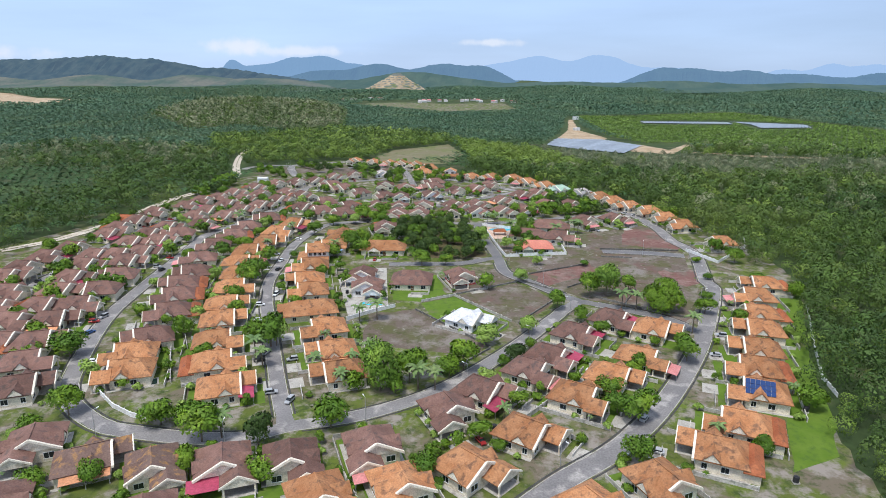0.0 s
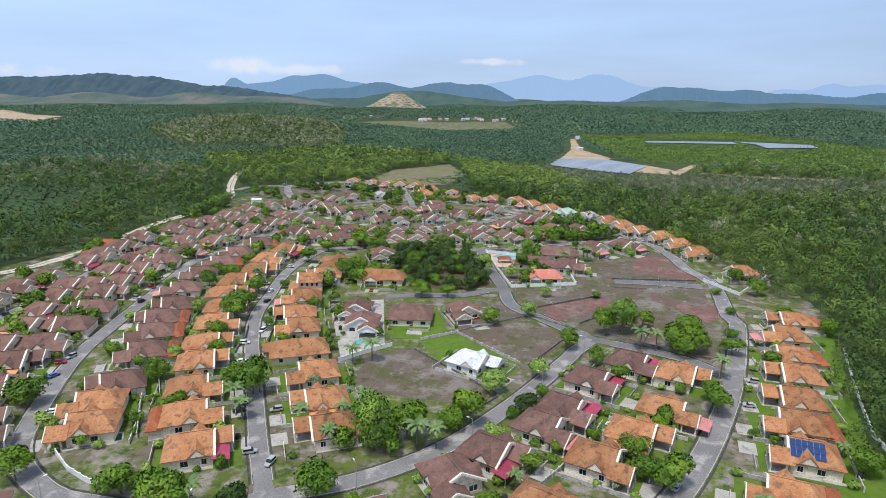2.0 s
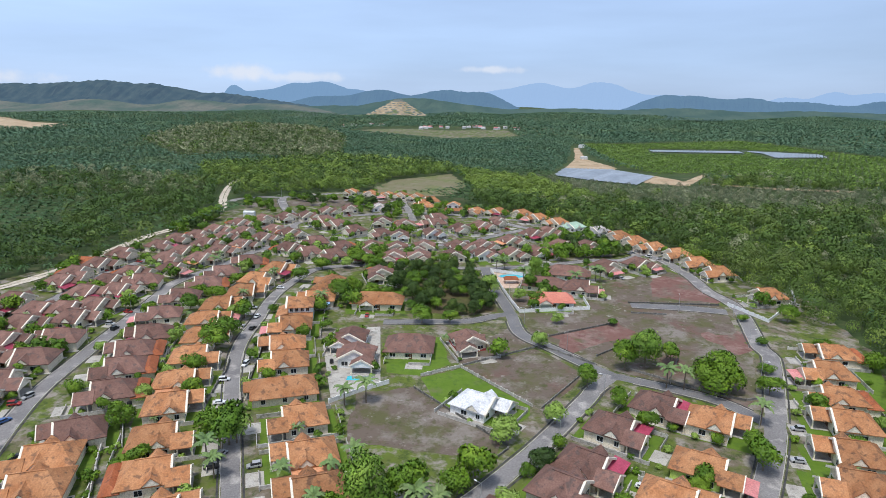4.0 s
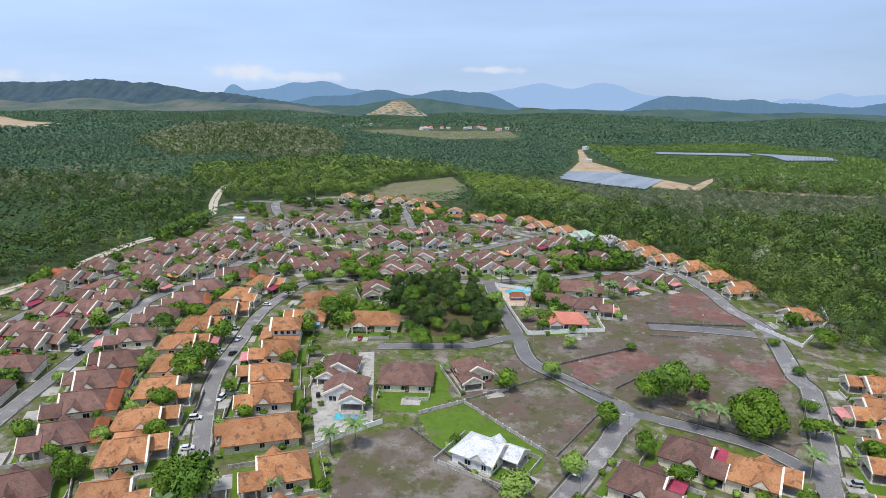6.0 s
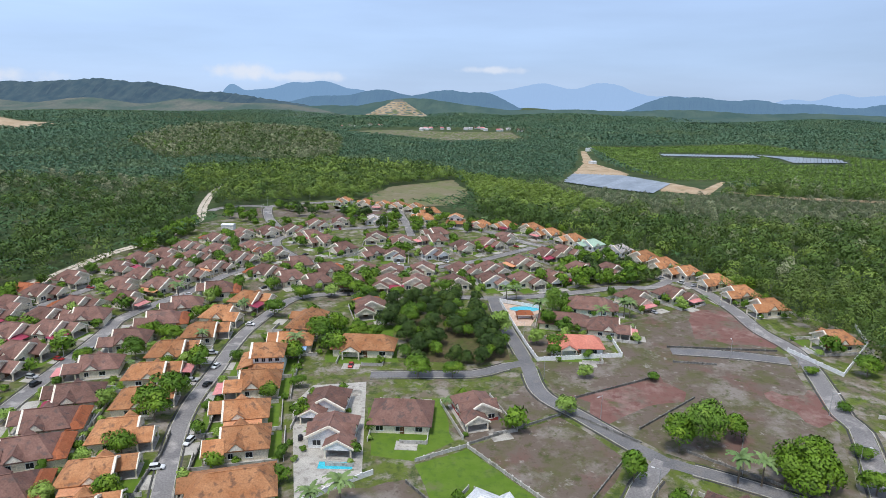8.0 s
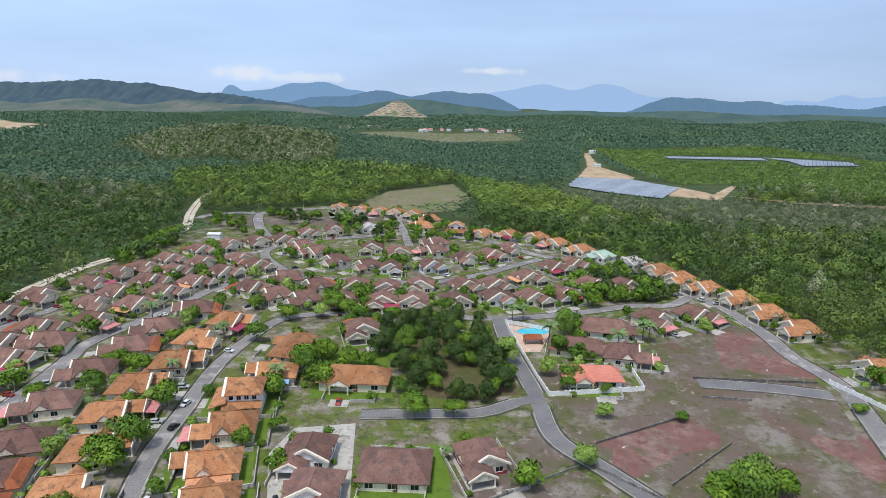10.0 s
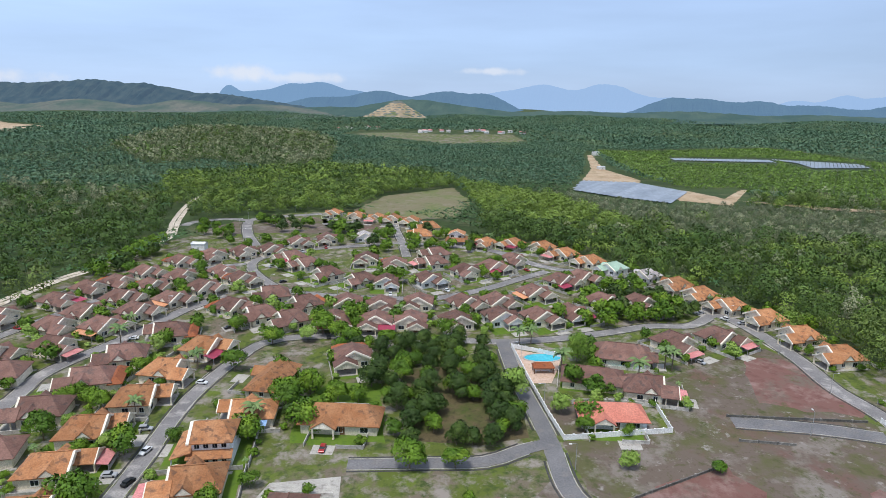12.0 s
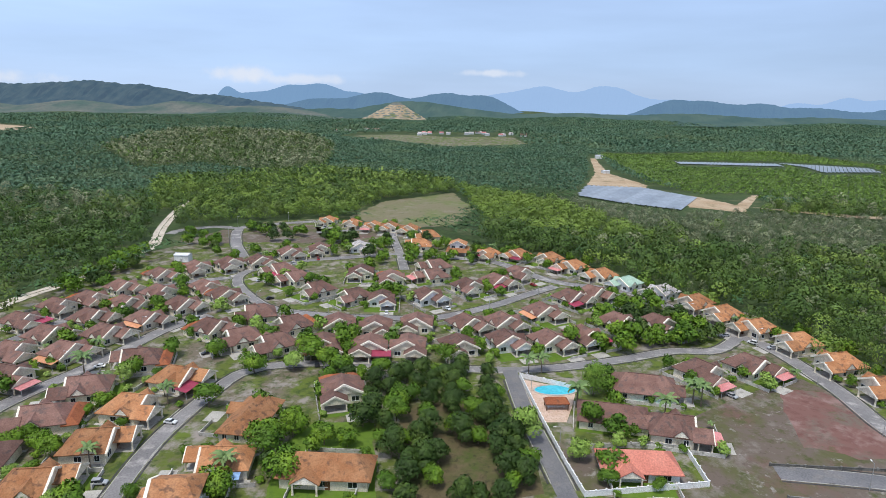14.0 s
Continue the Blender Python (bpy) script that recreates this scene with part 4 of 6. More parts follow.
STREETS = {
    "west": [(-195.6, 502.6, 60, "b"), (-200.5, 482.9, 62, "b"), (-209.3, 470.7, 68, "ba"), (-186.5, 527.5, 55, "b"), (-172.6, 542.4, 48, "b"), (-178.3, 475.4, 60, "b"), (-150.6, 476.3, 60, "b"), (-152.4, 507.0, 50, "b"), (-136.1, 492.9, 45, "bl"), (-170.8, 494.2, 60, "b"), (-212.5, 450.0, 72, "bm"), (-189.1, 434.2, 72, "b"), (-183.7, 455.6, 72, "b"), (-166.0, 437.6, 68, "b"), (-158.4, 457.2, 65, "ba"), (-170.4, 417.7, 70, "ba"), (-191.1, 415.9, 75, "b"), (-178.0, 396.3, 75, "bp"), (-139.3, 413.2, -72, "bl"), (-145.2, 388.5, -70, "b"), (-146.4, 367.5, -70, "b"), (-124.0, 448.1, 65, "bl")],
    "ring_w": [(-157.0, 553.1, 45, "b"), (-141.2, 560.3, 40, "b"), (-129.1, 583.3, 35, "b"), (-112.1, 596.2, 20, "b"), (-87.2, 607.3, 15, "y"), (-123.4, 542.7, -45, "bm"), (-110.0, 527.5, -40, "b"), (-74.7, 543.0, 5, "b"), (-55.7, 533.2, 15, "b"), (-92.9, 507.9, -42, "b"), (-71.6, 500.2, -45, "be"), (-56.1, 497.0, 5, "d"), (-32.8, 502.2, 35, "d"), (-32.8, 540.2, -60, "bp"), (-32.4, 561.5, -60, "b")],
    "ring_n": [(-129.8, 695.3, -8, "o"), (-108.2, 686.2, -8, "o"), (-89.5, 679.4, -8, "op"), (-75.1, 674.5, -8, "o"), (-59.1, 667.8, -10, "o"), (-43.0, 647.2, -75, "o"), (-46.9, 617.2, -85, "o"), (-19.6, 608.6, -5, "2"), (0.3, 596.5, -32, "om"), (19.9, 597.2, -38, "om"), (39.8, 587.4, -45, "o"), (52.3, 569.3, -50, "op"), (66.2, 551.8, -50, "o"), (77.5, 537.9, -50, "G"), (93.7, 523.6, -52, "y")],
    "row_g": [(104.8, 505.4, -55, "o"), (112.5, 488.8, -60, "o"), (120.8, 470.3, -65, "o"), (131.1, 454.2, -70, "o")],
    "centre": [(-111.5, 468.5, -68, "be"), (-91.4, 455.3, -50, "b"), (-108.4, 438.2, -55, "b"), (-92.2, 433.3, -52, "b"), (-70.1, 458.0, 15, "b"), (-71.9, 435.1, 15, "bm"), (-53.0, 455.9, 5, "b"), (-52.0, 433.8, 5, "bm"), (-34.9, 461.9, 0, "b"), (-36.3, 435.2, 0, "b"), (-11.6, 463.3, 35, "b"), (-14.9, 437.0, 20, "b"), (5.4, 467.1, 30, "b"), (5.5, 444.4, 22, "d"), (24.2, 446.1, 28, "b"), (25.2, 483.0, 30, "ba"), (42.6, 506.7, 42, "bm"), (55.2, 514.7, 42, "b"), (59.0, 472.0, 38, "b"), (77.1, 471.5, 35, "b"), (-11.4, 521.3, 35, "b"), (4.6, 532.7, 40, "bm"), (18.0, 550.4, 42, "b")],
    "west_far": [(-224.2, 425.3, 75, "b"), (-234.5, 403.4, 80, "u"), (-224.0, 400.3, 75, "b"), (-226.3, 381.8, 78, "b"), (-223.8, 364.9, 80, "bm"), (-199.1, 367.2, 78, "b"), (-195.4, 383.8, 78, "b"), (-181.2, 369.6, -75, "b"), (-200.2, 347.9, 80, "bm"), (-185.7, 352.1, 80, "bm"), (-183.4, 328.8, 80, "b"), (-193.9, 322.4, 85, "ba"), (-148.6, 344.8, -75, "b"), (-147.3, 320.5, -72, "bp"), (-182.7, 311.5, 85, "b")],
    "row_c": [(-139.8, 295.5, -70, "bm"), (-138.6, 278.5, -70, "bl"), (-133.6, 262.5, -68, "bl"), (-127.3, 243.8, -68, "bl")],
    "row_a": [(-120.5, 355.0, 100, "o"), (-124.9, 334.4, 100, "o"), (-123.5, 315.3, 102, "op"), (-115.9, 294.7, 102, "o"), (-111.6, 274.8, 105, "o"), (-107.6, 254.5, 105, "oa"), (-102.0, 236.4, 108, "o")],
    "row_b": [(-80.9, 349.3, -82, "oe"), (-85.7, 328.6, -80, "2"), (-82.8, 310.7, -78, "op"), (-80.4, 290.0, -75, "oa"), (-74.4, 272.8, -75, "o")],
    "row_d": [(-226.8, 333.7, 80, "b"), (-230.4, 316.9, 82, "bm"), (-229.8, 297.0, 82, "ba"), (-228.8, 283.5, 85, "bm"), (-205.6, 320.5, 80, "bm"), (-200.9, 303.5, 80, "b"), (-174.8, 288.4, -75, "b"), (-195.1, 283.8, 80, "bm"), (-188.9, 265.5, 82, "ba"), (-172.1, 268.1, -78, "b"), (-211.2, 262.0, 85, "b"), (-170.3, 248.7, 100, "b"), (-185.3, 246.5, 88, "bl"), (-185.9, 229.0, 88, "bm"), (-171.0, 231.6, 105, "ba"), (-163.3, 211.3, 108, "b"), (-176.0, 210.6, 90, "b"), (-156.2, 195.2, 110, "b"), (-145.6, 177.6, 112, "bl"), (-122.8, 217.6, -62, "b")],
    "south": [(-119.4, 147.4, 25, "b"), (-100.6, 142.4, 118, "ta"), (-82.0, 139.2, 28, "t"), (-63.9, 140.8, 22, "bm"), (-46.6, 143.4, 18, "b"), (-25.9, 150.9, 22, "bp")],
    "south_o": [(-16.0, 134.6, 25, "o"), (-35.7, 129.3, 28, "o")],
    "east_a": [(-5.5, 171.1, 28, "b"), (5.6, 183.8, 58, "bm"), (22.0, 198.4, 58, "bp"), (30.2, 209.8, 58, "bm"), (42.7, 230.5, 58, "bm"), (35.7, 181.8, 62, "o"), (17.6, 160.1, 58, "o"), (49.5, 195.8, 62, "oa"), (63.1, 211.6, 62, "gp"), (75.3, 236.7, 62, "o"), (60.4, 245.8, 58, "bm")],
    "east_b": [(143.7, 295.2, -98, "ol"), (131.6, 276.6, -98, "op"), (124.3, 256.9, -100, "ol"), (117.4, 238.5, -102, "o"), (108.3, 220.2, -102, "o"), (100.6, 204.8, -105, "ol"), (95.1, 187.8, -108, "oa"), (80.8, 168.4, -112, "ol"), (68.2, 154.4, -112, "ol"), (49.8, 139.0, 25, "o")],
    "row_a_more": [(-116.3, 399.0, 78, "om"), (-121.5, 377.0, 85, "o"), (-96.1, 216.5, 108, "o"), (-89.2, 199.0, 110, "ol"), (-79.6, 181.7, 110, "om")],
    "row_b_more": [(-80.8, 374.0, -95, "P"), (-68.8, 251.6, -72, "O"), (-57.6, 230.8, -70, "o"), (-49.9, 210.3, -70, "oa"), (-44.0, 193.7, -70, "o")],
    "mid": [(-49.9, 347.4, 0, "P"), (-55.3, 394.1, 18, "bl"), (-28.3, 292.8, 0, "B"), (-3.9, 298.4, 20, "r"), (-53.8, 298.0, 0, "d"), (0.3, 244.0, 60, "w"), (-48.2, 279.6, 0, "d")],
    "pool_row": [(-122.3, 203.9, -72, "o"), (-117.0, 190.9, -72, "o"), (-203.3, 243.3, 88, "b"), (-111.4, 121.8, 25, "b"), (-74.2, 119.6, 25, "b"), (1.2, 143.0, 48, "o"), (30.8, 128.1, 35, "o"), (40.4, 454.5, 28, "dm")],
    "estate": [(37.1, 384.3, 80, "L"), (55.3, 376.7, 80, "bp"), (38.1, 356.6, 0, "R"), (53.2, 406.5, 80, "L"), (79.1, 419.8, 35, "bp"), (100.4, 426.8, 35, "bp")],
    "row_g_more": [(136.7, 432.8, -75, "o"), (141.7, 411.5, -80, "o"), (151.1, 369.3, -80, "o")],
}
GROUPS = {"o": "orange-roofed bungalows", "b": "brown-roofed bungalows"}
rng = random.Random(7)
footprints = []
HIPPED = {"B": ("b", 17, 16, 4.4, "square house with a faded brown hipped roof", False), "R": ("R", 19, 11, 3.4, "long white house with a clean red tile roof"),
          "O": ("o", 13, 22, 3.6, "large extended house with rust orange hipped roof"), "P": ("o", 20, 12, 3.6, "orange-roofed house with a cream gable beside the park"),
          "L": ("b", 12, 22, 3.4, "long house under a faded brown hipped roof")}
for street, rows in STREETS.items():
    for x, y, turn, code in rows:
        footprints.append((x, y, turn))
        m = pose(x, y, 0, rz=turn) @ Matrix.Diagonal(SIZE)
        flip = rng.random() < 0.5
        kind, extra = code[0], code[1:]
        if kind == "2":
            put_house("two", two_storey, m)
        elif kind in HIPPED:
            put_house(kind, lambda: hipped_house(*HIPPED[kind]), m)
        else:
            if kind == "b" and not extra and rng.random() < 0.12:
                extra = "l"
            h = put_house((kind, flip, extra), lambda: bungalow(kind, flip, extra), m)
            if kind in GROUPS:
                h["group"] = GROUPS[kind]

HOUSE_XYT = np.array(footprints)


def house_clear(x, y, grow=0.0):
    """True where no house stands."""
    a = np.radians(HOUSE_XYT[:, 2])
    dx, dy = x - HOUSE_XYT[:, 0], y - HOUSE_XYT[:, 1]
    u, v = dx * np.cos(a) + dy * np.sin(a), -dx * np.sin(a) + dy * np.cos(a)
    return not np.any((np.abs(u) < 7.1 + grow) & (v > -10.9 - grow) & (v < 9.4 + grow))


def local(x, y, turn, u, v):
    a = radians(turn)
    return x + u * math.cos(a) - v * math.sin(a), y + u * math.sin(a) + v * math.cos(a)


# ---- lot walls, drives and lawns ----
def wall_mesh(length, h):
    """A block wall along x with piers and a coping."""
    key = ("lot wall", length, h)
    if key not in SHARED:
        rows = [(0, length, -0.08, 0.08, 0, h), (0, length, -0.12, 0.12, h, h + 0.1)]
        k = int(length / 3.2)
        rows += [(i * length / k - 0.16, i * length / k + 0.16, -0.16, 0.16, 0, h + 0.25) for i in range(k + 1)]
        m = bpy.data.meshes.new("lot_wall")
        bm = boxes(*rows)
        bm.to_mesh(m)
        bm.free()
        SHARED[key] = m
    return SHARED[key]


rng = random.Random(11)
shared_side, shared_back, shared_front = wall_mesh(24.0, 1.2), wall_mesh(17.6, 1.3), wall_mesh(8.0, 1.1)
for mesh in (shared_side, shared_back, shared_front):
    mesh.materials.append(M_PALE_WALL)
drive = bpy.data.meshes.new("driveway")
bm = boxes((-3.4, 3.4, -5.0, 0.0, 0.0, 0.045))
bm.to_mesh(drive)
bm.free()
lawn = bpy.data.meshes.new("lawn")
bm = boxes((-8.4, 8.4, -12.4, 11.6, 0.0, 0.022))
bm.to_mesh(lawn)
bm.free()
for x, y, turn in footprints:
    sides = []
    for name, mesh, u, v, spin, n in (("side_wall", shared_side, 9.2, -13.0, 90, 24.0), ("back_wall", shared_back, -8.8, 12.6, 0, 17.6), ("front_wall", shared_front, 0.9, -13.4, 0, 8.0), ("side_wall", shared_side, -9.2, -13.0, 90, 24.0)):
        pts = [local(x, y, turn, u + (k * n if spin == 0 else 0), v + (k * n if spin else 0)) for k in (0, 0.25, 0.5, 0.75, 1)]
        if all(road_clear(a, b, 5.2) and house_clear(a, b, 0.2) for a, b in pts) and rng.random() < 0.82:
            sides.append((name, mesh, u, v, spin))
    if sides:
        top = tagged(new("boundary_wall"), rng.choice(["weathered pale block wall around a house lot"]), "wall", "lot walls")
        top.matrix_basis = pose(x, y, 0, rz=turn)
        for name, mesh, u, v, spin in sides:
            piece(name, mesh, None, top, loc=pose(u, v, 0, rz=spin))
    side = rng.choice((-3, 3))
    a, b = local(x, y, turn, 0, -13.5)
    if road_clear(a, b, 1.0):
        tagged(piece("driveway", drive, M_CONCRETE, loc=pose(*local(x, y, turn, side, -12.0), 0.0, rz=turn)), "pale concrete driveway", "driveway", kind="structure")
    if rng.random() < 0.8 and all(road_clear(*local(x, y, turn, u, v), 5) for u in (-8, 8) for v in (-12, 0, 11)):
        tagged(piece("lawn", lawn, M_LAWN, loc=pose(x, y, 0.012, rz=turn)), "green lawn around a house", "grass", kind="structure")


def post_mesh(h):
    if ("post", h) not in SHARED:
        m = bpy.data.meshes.new("post")
        bm = boxes((-0.2, 0.2, -0.2, 0.2, 0, h + 0.25), (-0.25, 0.25, -0.25, 0.25, h + 0.25, h + 0.33))
        bm.to_mesh(m)
        bm.free()
        SHARED[("post", h)] = m
    return SHARED[("post", h)].copy()


def low_wall(points, h, mat, label, post=3.0):
    """A wall or fence of panels and posts along a line."""
    top = tagged(new("perimeter_wall"), label, "wall")
    top.matrix_basis = pose(*points[0], 0)
    ox, oy = points[0]
    for (ax, ay), (bx, by) in zip(points, points[1:]):
        n = math.hypot(bx - ax, by - ay)
        turn = math.degrees(math.atan2(by - ay, bx - ax))
        part("panel", boxes((0.1, n - 0.1, -0.09, 0.09, 0, h), (0.1, n - 0.1, -0.14, 0.14, h, h + 0.1)), mat, top, loc=pose(ax - ox, ay - oy, 0, rz=turn))
        many = max(1, int(n / post))
        for k in range(many):
            piece("post", post_mesh(h), mat, top, loc=pose(ax - ox + (bx - ax) * k / many, ay - oy + (by - ay) * k / many, 0, rz=turn))


low_wall([(8.9, 416.4), (13.4, 385.6), (17.9, 358.8), (21.0, 343.7), (56.4, 350.7), (56.0, 368.2), (59.2, 378.9)], 1.7, M_WALL_WHITE, "white plastered perimeter wall with square posts")
low_wall([(8.9, 416.4), (29.1, 407.6)], 1.7, M_WALL_WHITE, "white plastered wall behind the oval pool")
low_wall([(24.3, 367.4), (45.7, 370.6), (55.9, 368.8)], 1.5, M_PALE_WALL, "weathered grey wall between two gardens")
low_wall([(129.0, 362.0), (138.9, 338.7), (167.7, 371.7), (176.2, 395.4)], 1.6, M_WALL_WHITE, "white wall around the last house of the row")
low_wall([(-6.5, 278.3), (18.5, 248.6)], 1.0, M_PALE_WALL, "thin pale fence between two plots")
low_wall([(-6.5, 279.0), (-22.0, 269.8)], 1.1, M_PALE_WALL, "pale garden wall beside the lawn")
for line in ([(-5.8, 280.4), (24.5, 300.4)], [(25.2, 305.8), (29.3, 299.9), (46.8, 284.5)], [(59.8, 280.5), (73.2, 270.6), (85.3, 261.7), (94.0, 257.7), (100.4, 259.6)],
             [(31.3, 312.8), (65.3, 332.3)], [(81.3, 291.7), (72.4, 273.5)], [(48.8, 292.9), (74.2, 316.1)], [(76.2, 346.8), (93.1, 345.4)], [(39.1, 274.2), (21.3, 247.4)],
             [(78.4, 362.3), (124.5, 361.7)], [(-23.4, 259.7), (8.6, 223.1)], [(8.5, 221.7), (-1.6, 208.5), (-12.2, 199.0)]):
    low_wall(line, 0.8, M_DARK_WALL, "low mossy grey block wall along a plot", 5.0)
low_wall([(-51.8, 246.7), (-42.3, 256.0), (-33.0, 263.1)], 1.6, M_WALL_WHITE, "white garden wall below the pool house")

low_wall([(8.9, 161.4), (24.0, 179.7), (35.3, 195.0), (41.5, 206.4)], 1.5, M_PALE_WALL, "weathered concrete wall between back gardens")
low_wall([(154.0, 272.9), (134.8, 230.3), (123.9, 203.7), (122.2, 191.2)], 1.5, M_WALL_WHITE, "white wall along the forest edge")
low_wall([(-123.1, 182.3), (-112.1, 172.5), (-103.7, 167.7), (-97.2, 165.5)], 1.6, M_WALL_WHITE, "white curved garden wall beside the road")
low_wall([(-101.7, 189.7), (-109.9, 206.9), (-117.3, 224.0), (-121.7, 238.1), (-123.8, 254.4)], 1.5, M_PALE_WALL, "pale concrete wall between two garden rows")
for line in ([(-93.5, 243.8), (-95.8, 258.6), (-96.3, 267.6), (-99.3, 279.7)], [(-81.6, 243.2), (-84.5, 260.3), (-87.4, 276.4), (-91.3, 299.0)]):
    low_wall(line, 1.2, M_DARK_WALL, "dark weathered garden wall along the street")

# black water tanks behind some houses
for k, (tx, ty) in enumerate(((8.2, 166.1), (-118.6, 240.1), (106.8, 181.4), (86.2, 145.7), (-70.9, 190.7), (-58.0, 278.6))):
    tank = tagged(new("water_tank"), "black plastic water tank on a low stand", "tank")
    tank.matrix_basis = pose(tx, ty, 0)
    bm = bmesh.new()
    bmesh.ops.create_cone(bm, cap_ends=True, segments=16, radius1=0.8, radius2=0.75, depth=1.5, matrix=pose(0, 0, 1.15))
    part("body", bm, M_DARK, tank)
    part("stand", boxes((-0.8, 0.8, -0.8, 0.8, 0, 0.4)), M_CONCRETE, tank)
    bm = bmesh.new()
    bmesh.ops.create_cone(bm, cap_ends=True, segments=12, radius1=0.5, radius2=0.3, depth=0.25, matrix=pose(0, 0, 2.02))
    part("lid", bm, M_DARK, tank)

# ---- pools, terrace and roof fittings ----
def pool(name, x, y, turn, w, d, mat, label, oval=False):
    top = tagged(new(name), label, "pool")
    top.matrix_basis = pose(x, y, 0, rz=turn)
    n = 28 if oval else 4
    ang = [2 * math.pi * k / n + (0 if oval else math.pi / 4) for k in range(n)]
    f = 1 if oval else math.sqrt(2)
    bm = bmesh.new()
    bm.faces.new([bm.verts.new((math.cos(a) * w / 2 * f, math.sin(a) * d / 2 * f, 0.10)) for a in ang])
    part("water", bm, mat, top)
    bm = bmesh.new()
    rings = [[bm.verts.new((math.cos(a) * (w / 2 * f + o), math.sin(a) * (d / 2 * f + o), z)) for a in ang] for o, z in ((0, 0.0), (0, 0.18), (0.7, 0.18), (0.7, 0.0))]
    for r, s in zip(rings, rings[1:]):
        for i in range(n):
            bm.faces.new([r[i], r[(i + 1) % n], s[(i + 1) % n], s[i]])
    part("coping", bm, M_CONCRETE, top, "pale stone coping")


pool("swimming_pool", *(21.0, 406.5), 5, 15, 7.5, M_POOL, "oval turquoise swimming pool on a paved terrace", True)
pool("swimming_pool", *(-44.5, 266.4), 2, 10, 3.6, M_POOL, "rectangular turquoise pool before a white house")
pool("swimming_pool", *(-113.4, 186.9), -64, 4.2, 15, M_POOL_DARK, "long dark green pool beside an orange-roofed house")
pool("swimming_pool", *(54.0, 399.1), -12, 14, 2.6, M_POOL, "narrow teal garden pool beside a long house")

court = tagged(new("courtyard"), "courtyard of large pale slabs with grass joints", "paving")
court.matrix_basis = pose(*(-53.7, 309.8), 0.045, rz=3)
slab = bpy.data.meshes.new("slab")
bm = boxes((-1.35, 1.35, -1.15, 1.15, 0, 0.05))
bm.to_mesh(slab)
bm.free()
for r in range(5):
    for c in range(6):
        piece("slab", slab, M_CONCRETE, court, loc=pose(-7.5 + c * 3.0, -5.4 + r * 2.7, 0))

pavilion = tagged(new("pavilion"), "open pool pavilion with a rust red tile roof", "pavilion")
pavilion.matrix_basis = pose(*(19.7, 393.1), 0.05, rz=5)
bm = bmesh.new()
cross_roof(bm, -4.2, 4.2, -2.4, 2.4, 2.6, 4.2, 1.5, 1.5)
part("roof", bm, M_ROOF_RUST, pavilion)
for px in (-3.7, 3.7):
    for py in (-1.9, 1.9):
        column(pavilion, px, py, 2.6, M_TIMBER, 0.12)
part("bench", boxes((-3.0, 3.0, -0.5, 0.5, 0.4, 0.5), (-2.8, -2.6, -0.4, 0.4, 0, 0.4), (2.6, 2.8, -0.4, 0.4, 0, 0.4)), M_WALL_WHITE, pavilion)

solar = tagged(new("solar_array"), "blue solar panels on an orange tile roof", "solar panels")
solar.matrix_basis = pose(95.1, 187.8, 0, rz=-108) @ Matrix.Diagonal(SIZE)
slope = math.degrees(math.atan2(3.4, 6.1))
for r in range(3):
    for c in range(6):
        d = 0.9 + r * 1.75
        part("panel", boxes((0, 1.65, 0, 1.42, 0, 0.05)), M_SOLAR, solar, loc=pose(d * math.cos(radians(slope)), -5.0 + c * 1.5, 7.55 - d * math.sin(radians(slope)), 0, slope, 0))
        if r == 0:
            part("rail", boxes((0, 5.2, -0.03, 0.0, -0.03, 0.055)), M_STEEL, solar, loc=pose(d * math.cos(radians(slope)), -5.0 + c * 1.5, 7.55 - d * math.sin(radians(slope)), 0, slope, 0))

# ---- solar farms on the plain ----
def solar_farm(poly, words, pitch, turn):
    """Rows of tilted panels on posts that fill a field."""
    cx, cy = sum(p[0] for p in poly) / len(poly), sum(p[1] for p in poly) / len(poly)
    top = tagged(new("solar_farm"), words, "solar panels")
    top.matrix_basis = pose(cx, cy, float(bumps(cx, cy)), rz=turn)
    ca, sa = math.cos(radians(turn)), math.sin(radians(turn))
    flat = [((x - cx) * ca + (y - cy) * sa, -(x - cx) * sa + (y - cy) * ca) for x, y in poly]
    lo, hi = min(p[1] for p in flat), max(p[1] for p in flat)
    u0, u1 = min(p[0] for p in flat), max(p[0] for p in flat)
    us = np.arange(u0, u1, 1.5)
    for v in np.arange(lo + pitch / 2, hi, pitch):
        run = us[inside(flat, us, np.full(us.shape, v))]
        if len(run) < 4:
            continue
        a, b, w = float(run[0]), float(run[-1]), pitch * 0.46
        bm = bmesh.new()
        solid(bm, [[(a, v - w, 1.1), (b, v - w, 1.1), (b, v + w, 2.0), (a, v + w, 2.0)]], 0.08)
        for u in np.arange(a + 1, b, 14.0):
            box(bm, u - 0.08, u + 0.08, v - 0.08, v + 0.08, -0.5, 1.45)
        part("panel", bm, M_FARM, top)


solar_farm([(107.7, 883.1), (132.8, 967.8), (199.4, 960.3), (240.4, 888.5), (194.6, 803.4), (145.0, 839.7)], "field of solar panels in long rows, sky reflection painted in", 5.2, 62)
solar_farm([(531.4, 1325.8), (656.6, 1264.9), (636.5, 1203.3), (536.6, 1184.3), (550.5, 1264.2)], "distant field of solar panels, paled by painted sky reflection", 5.6, 62)
solar_farm([(349.9, 1310.6), (526.0, 1313.2), (516.6, 1267.8), (345.0, 1275.6)], "narrow distant strip of solar panels, paled by painted sky reflection", 5.6, 62)

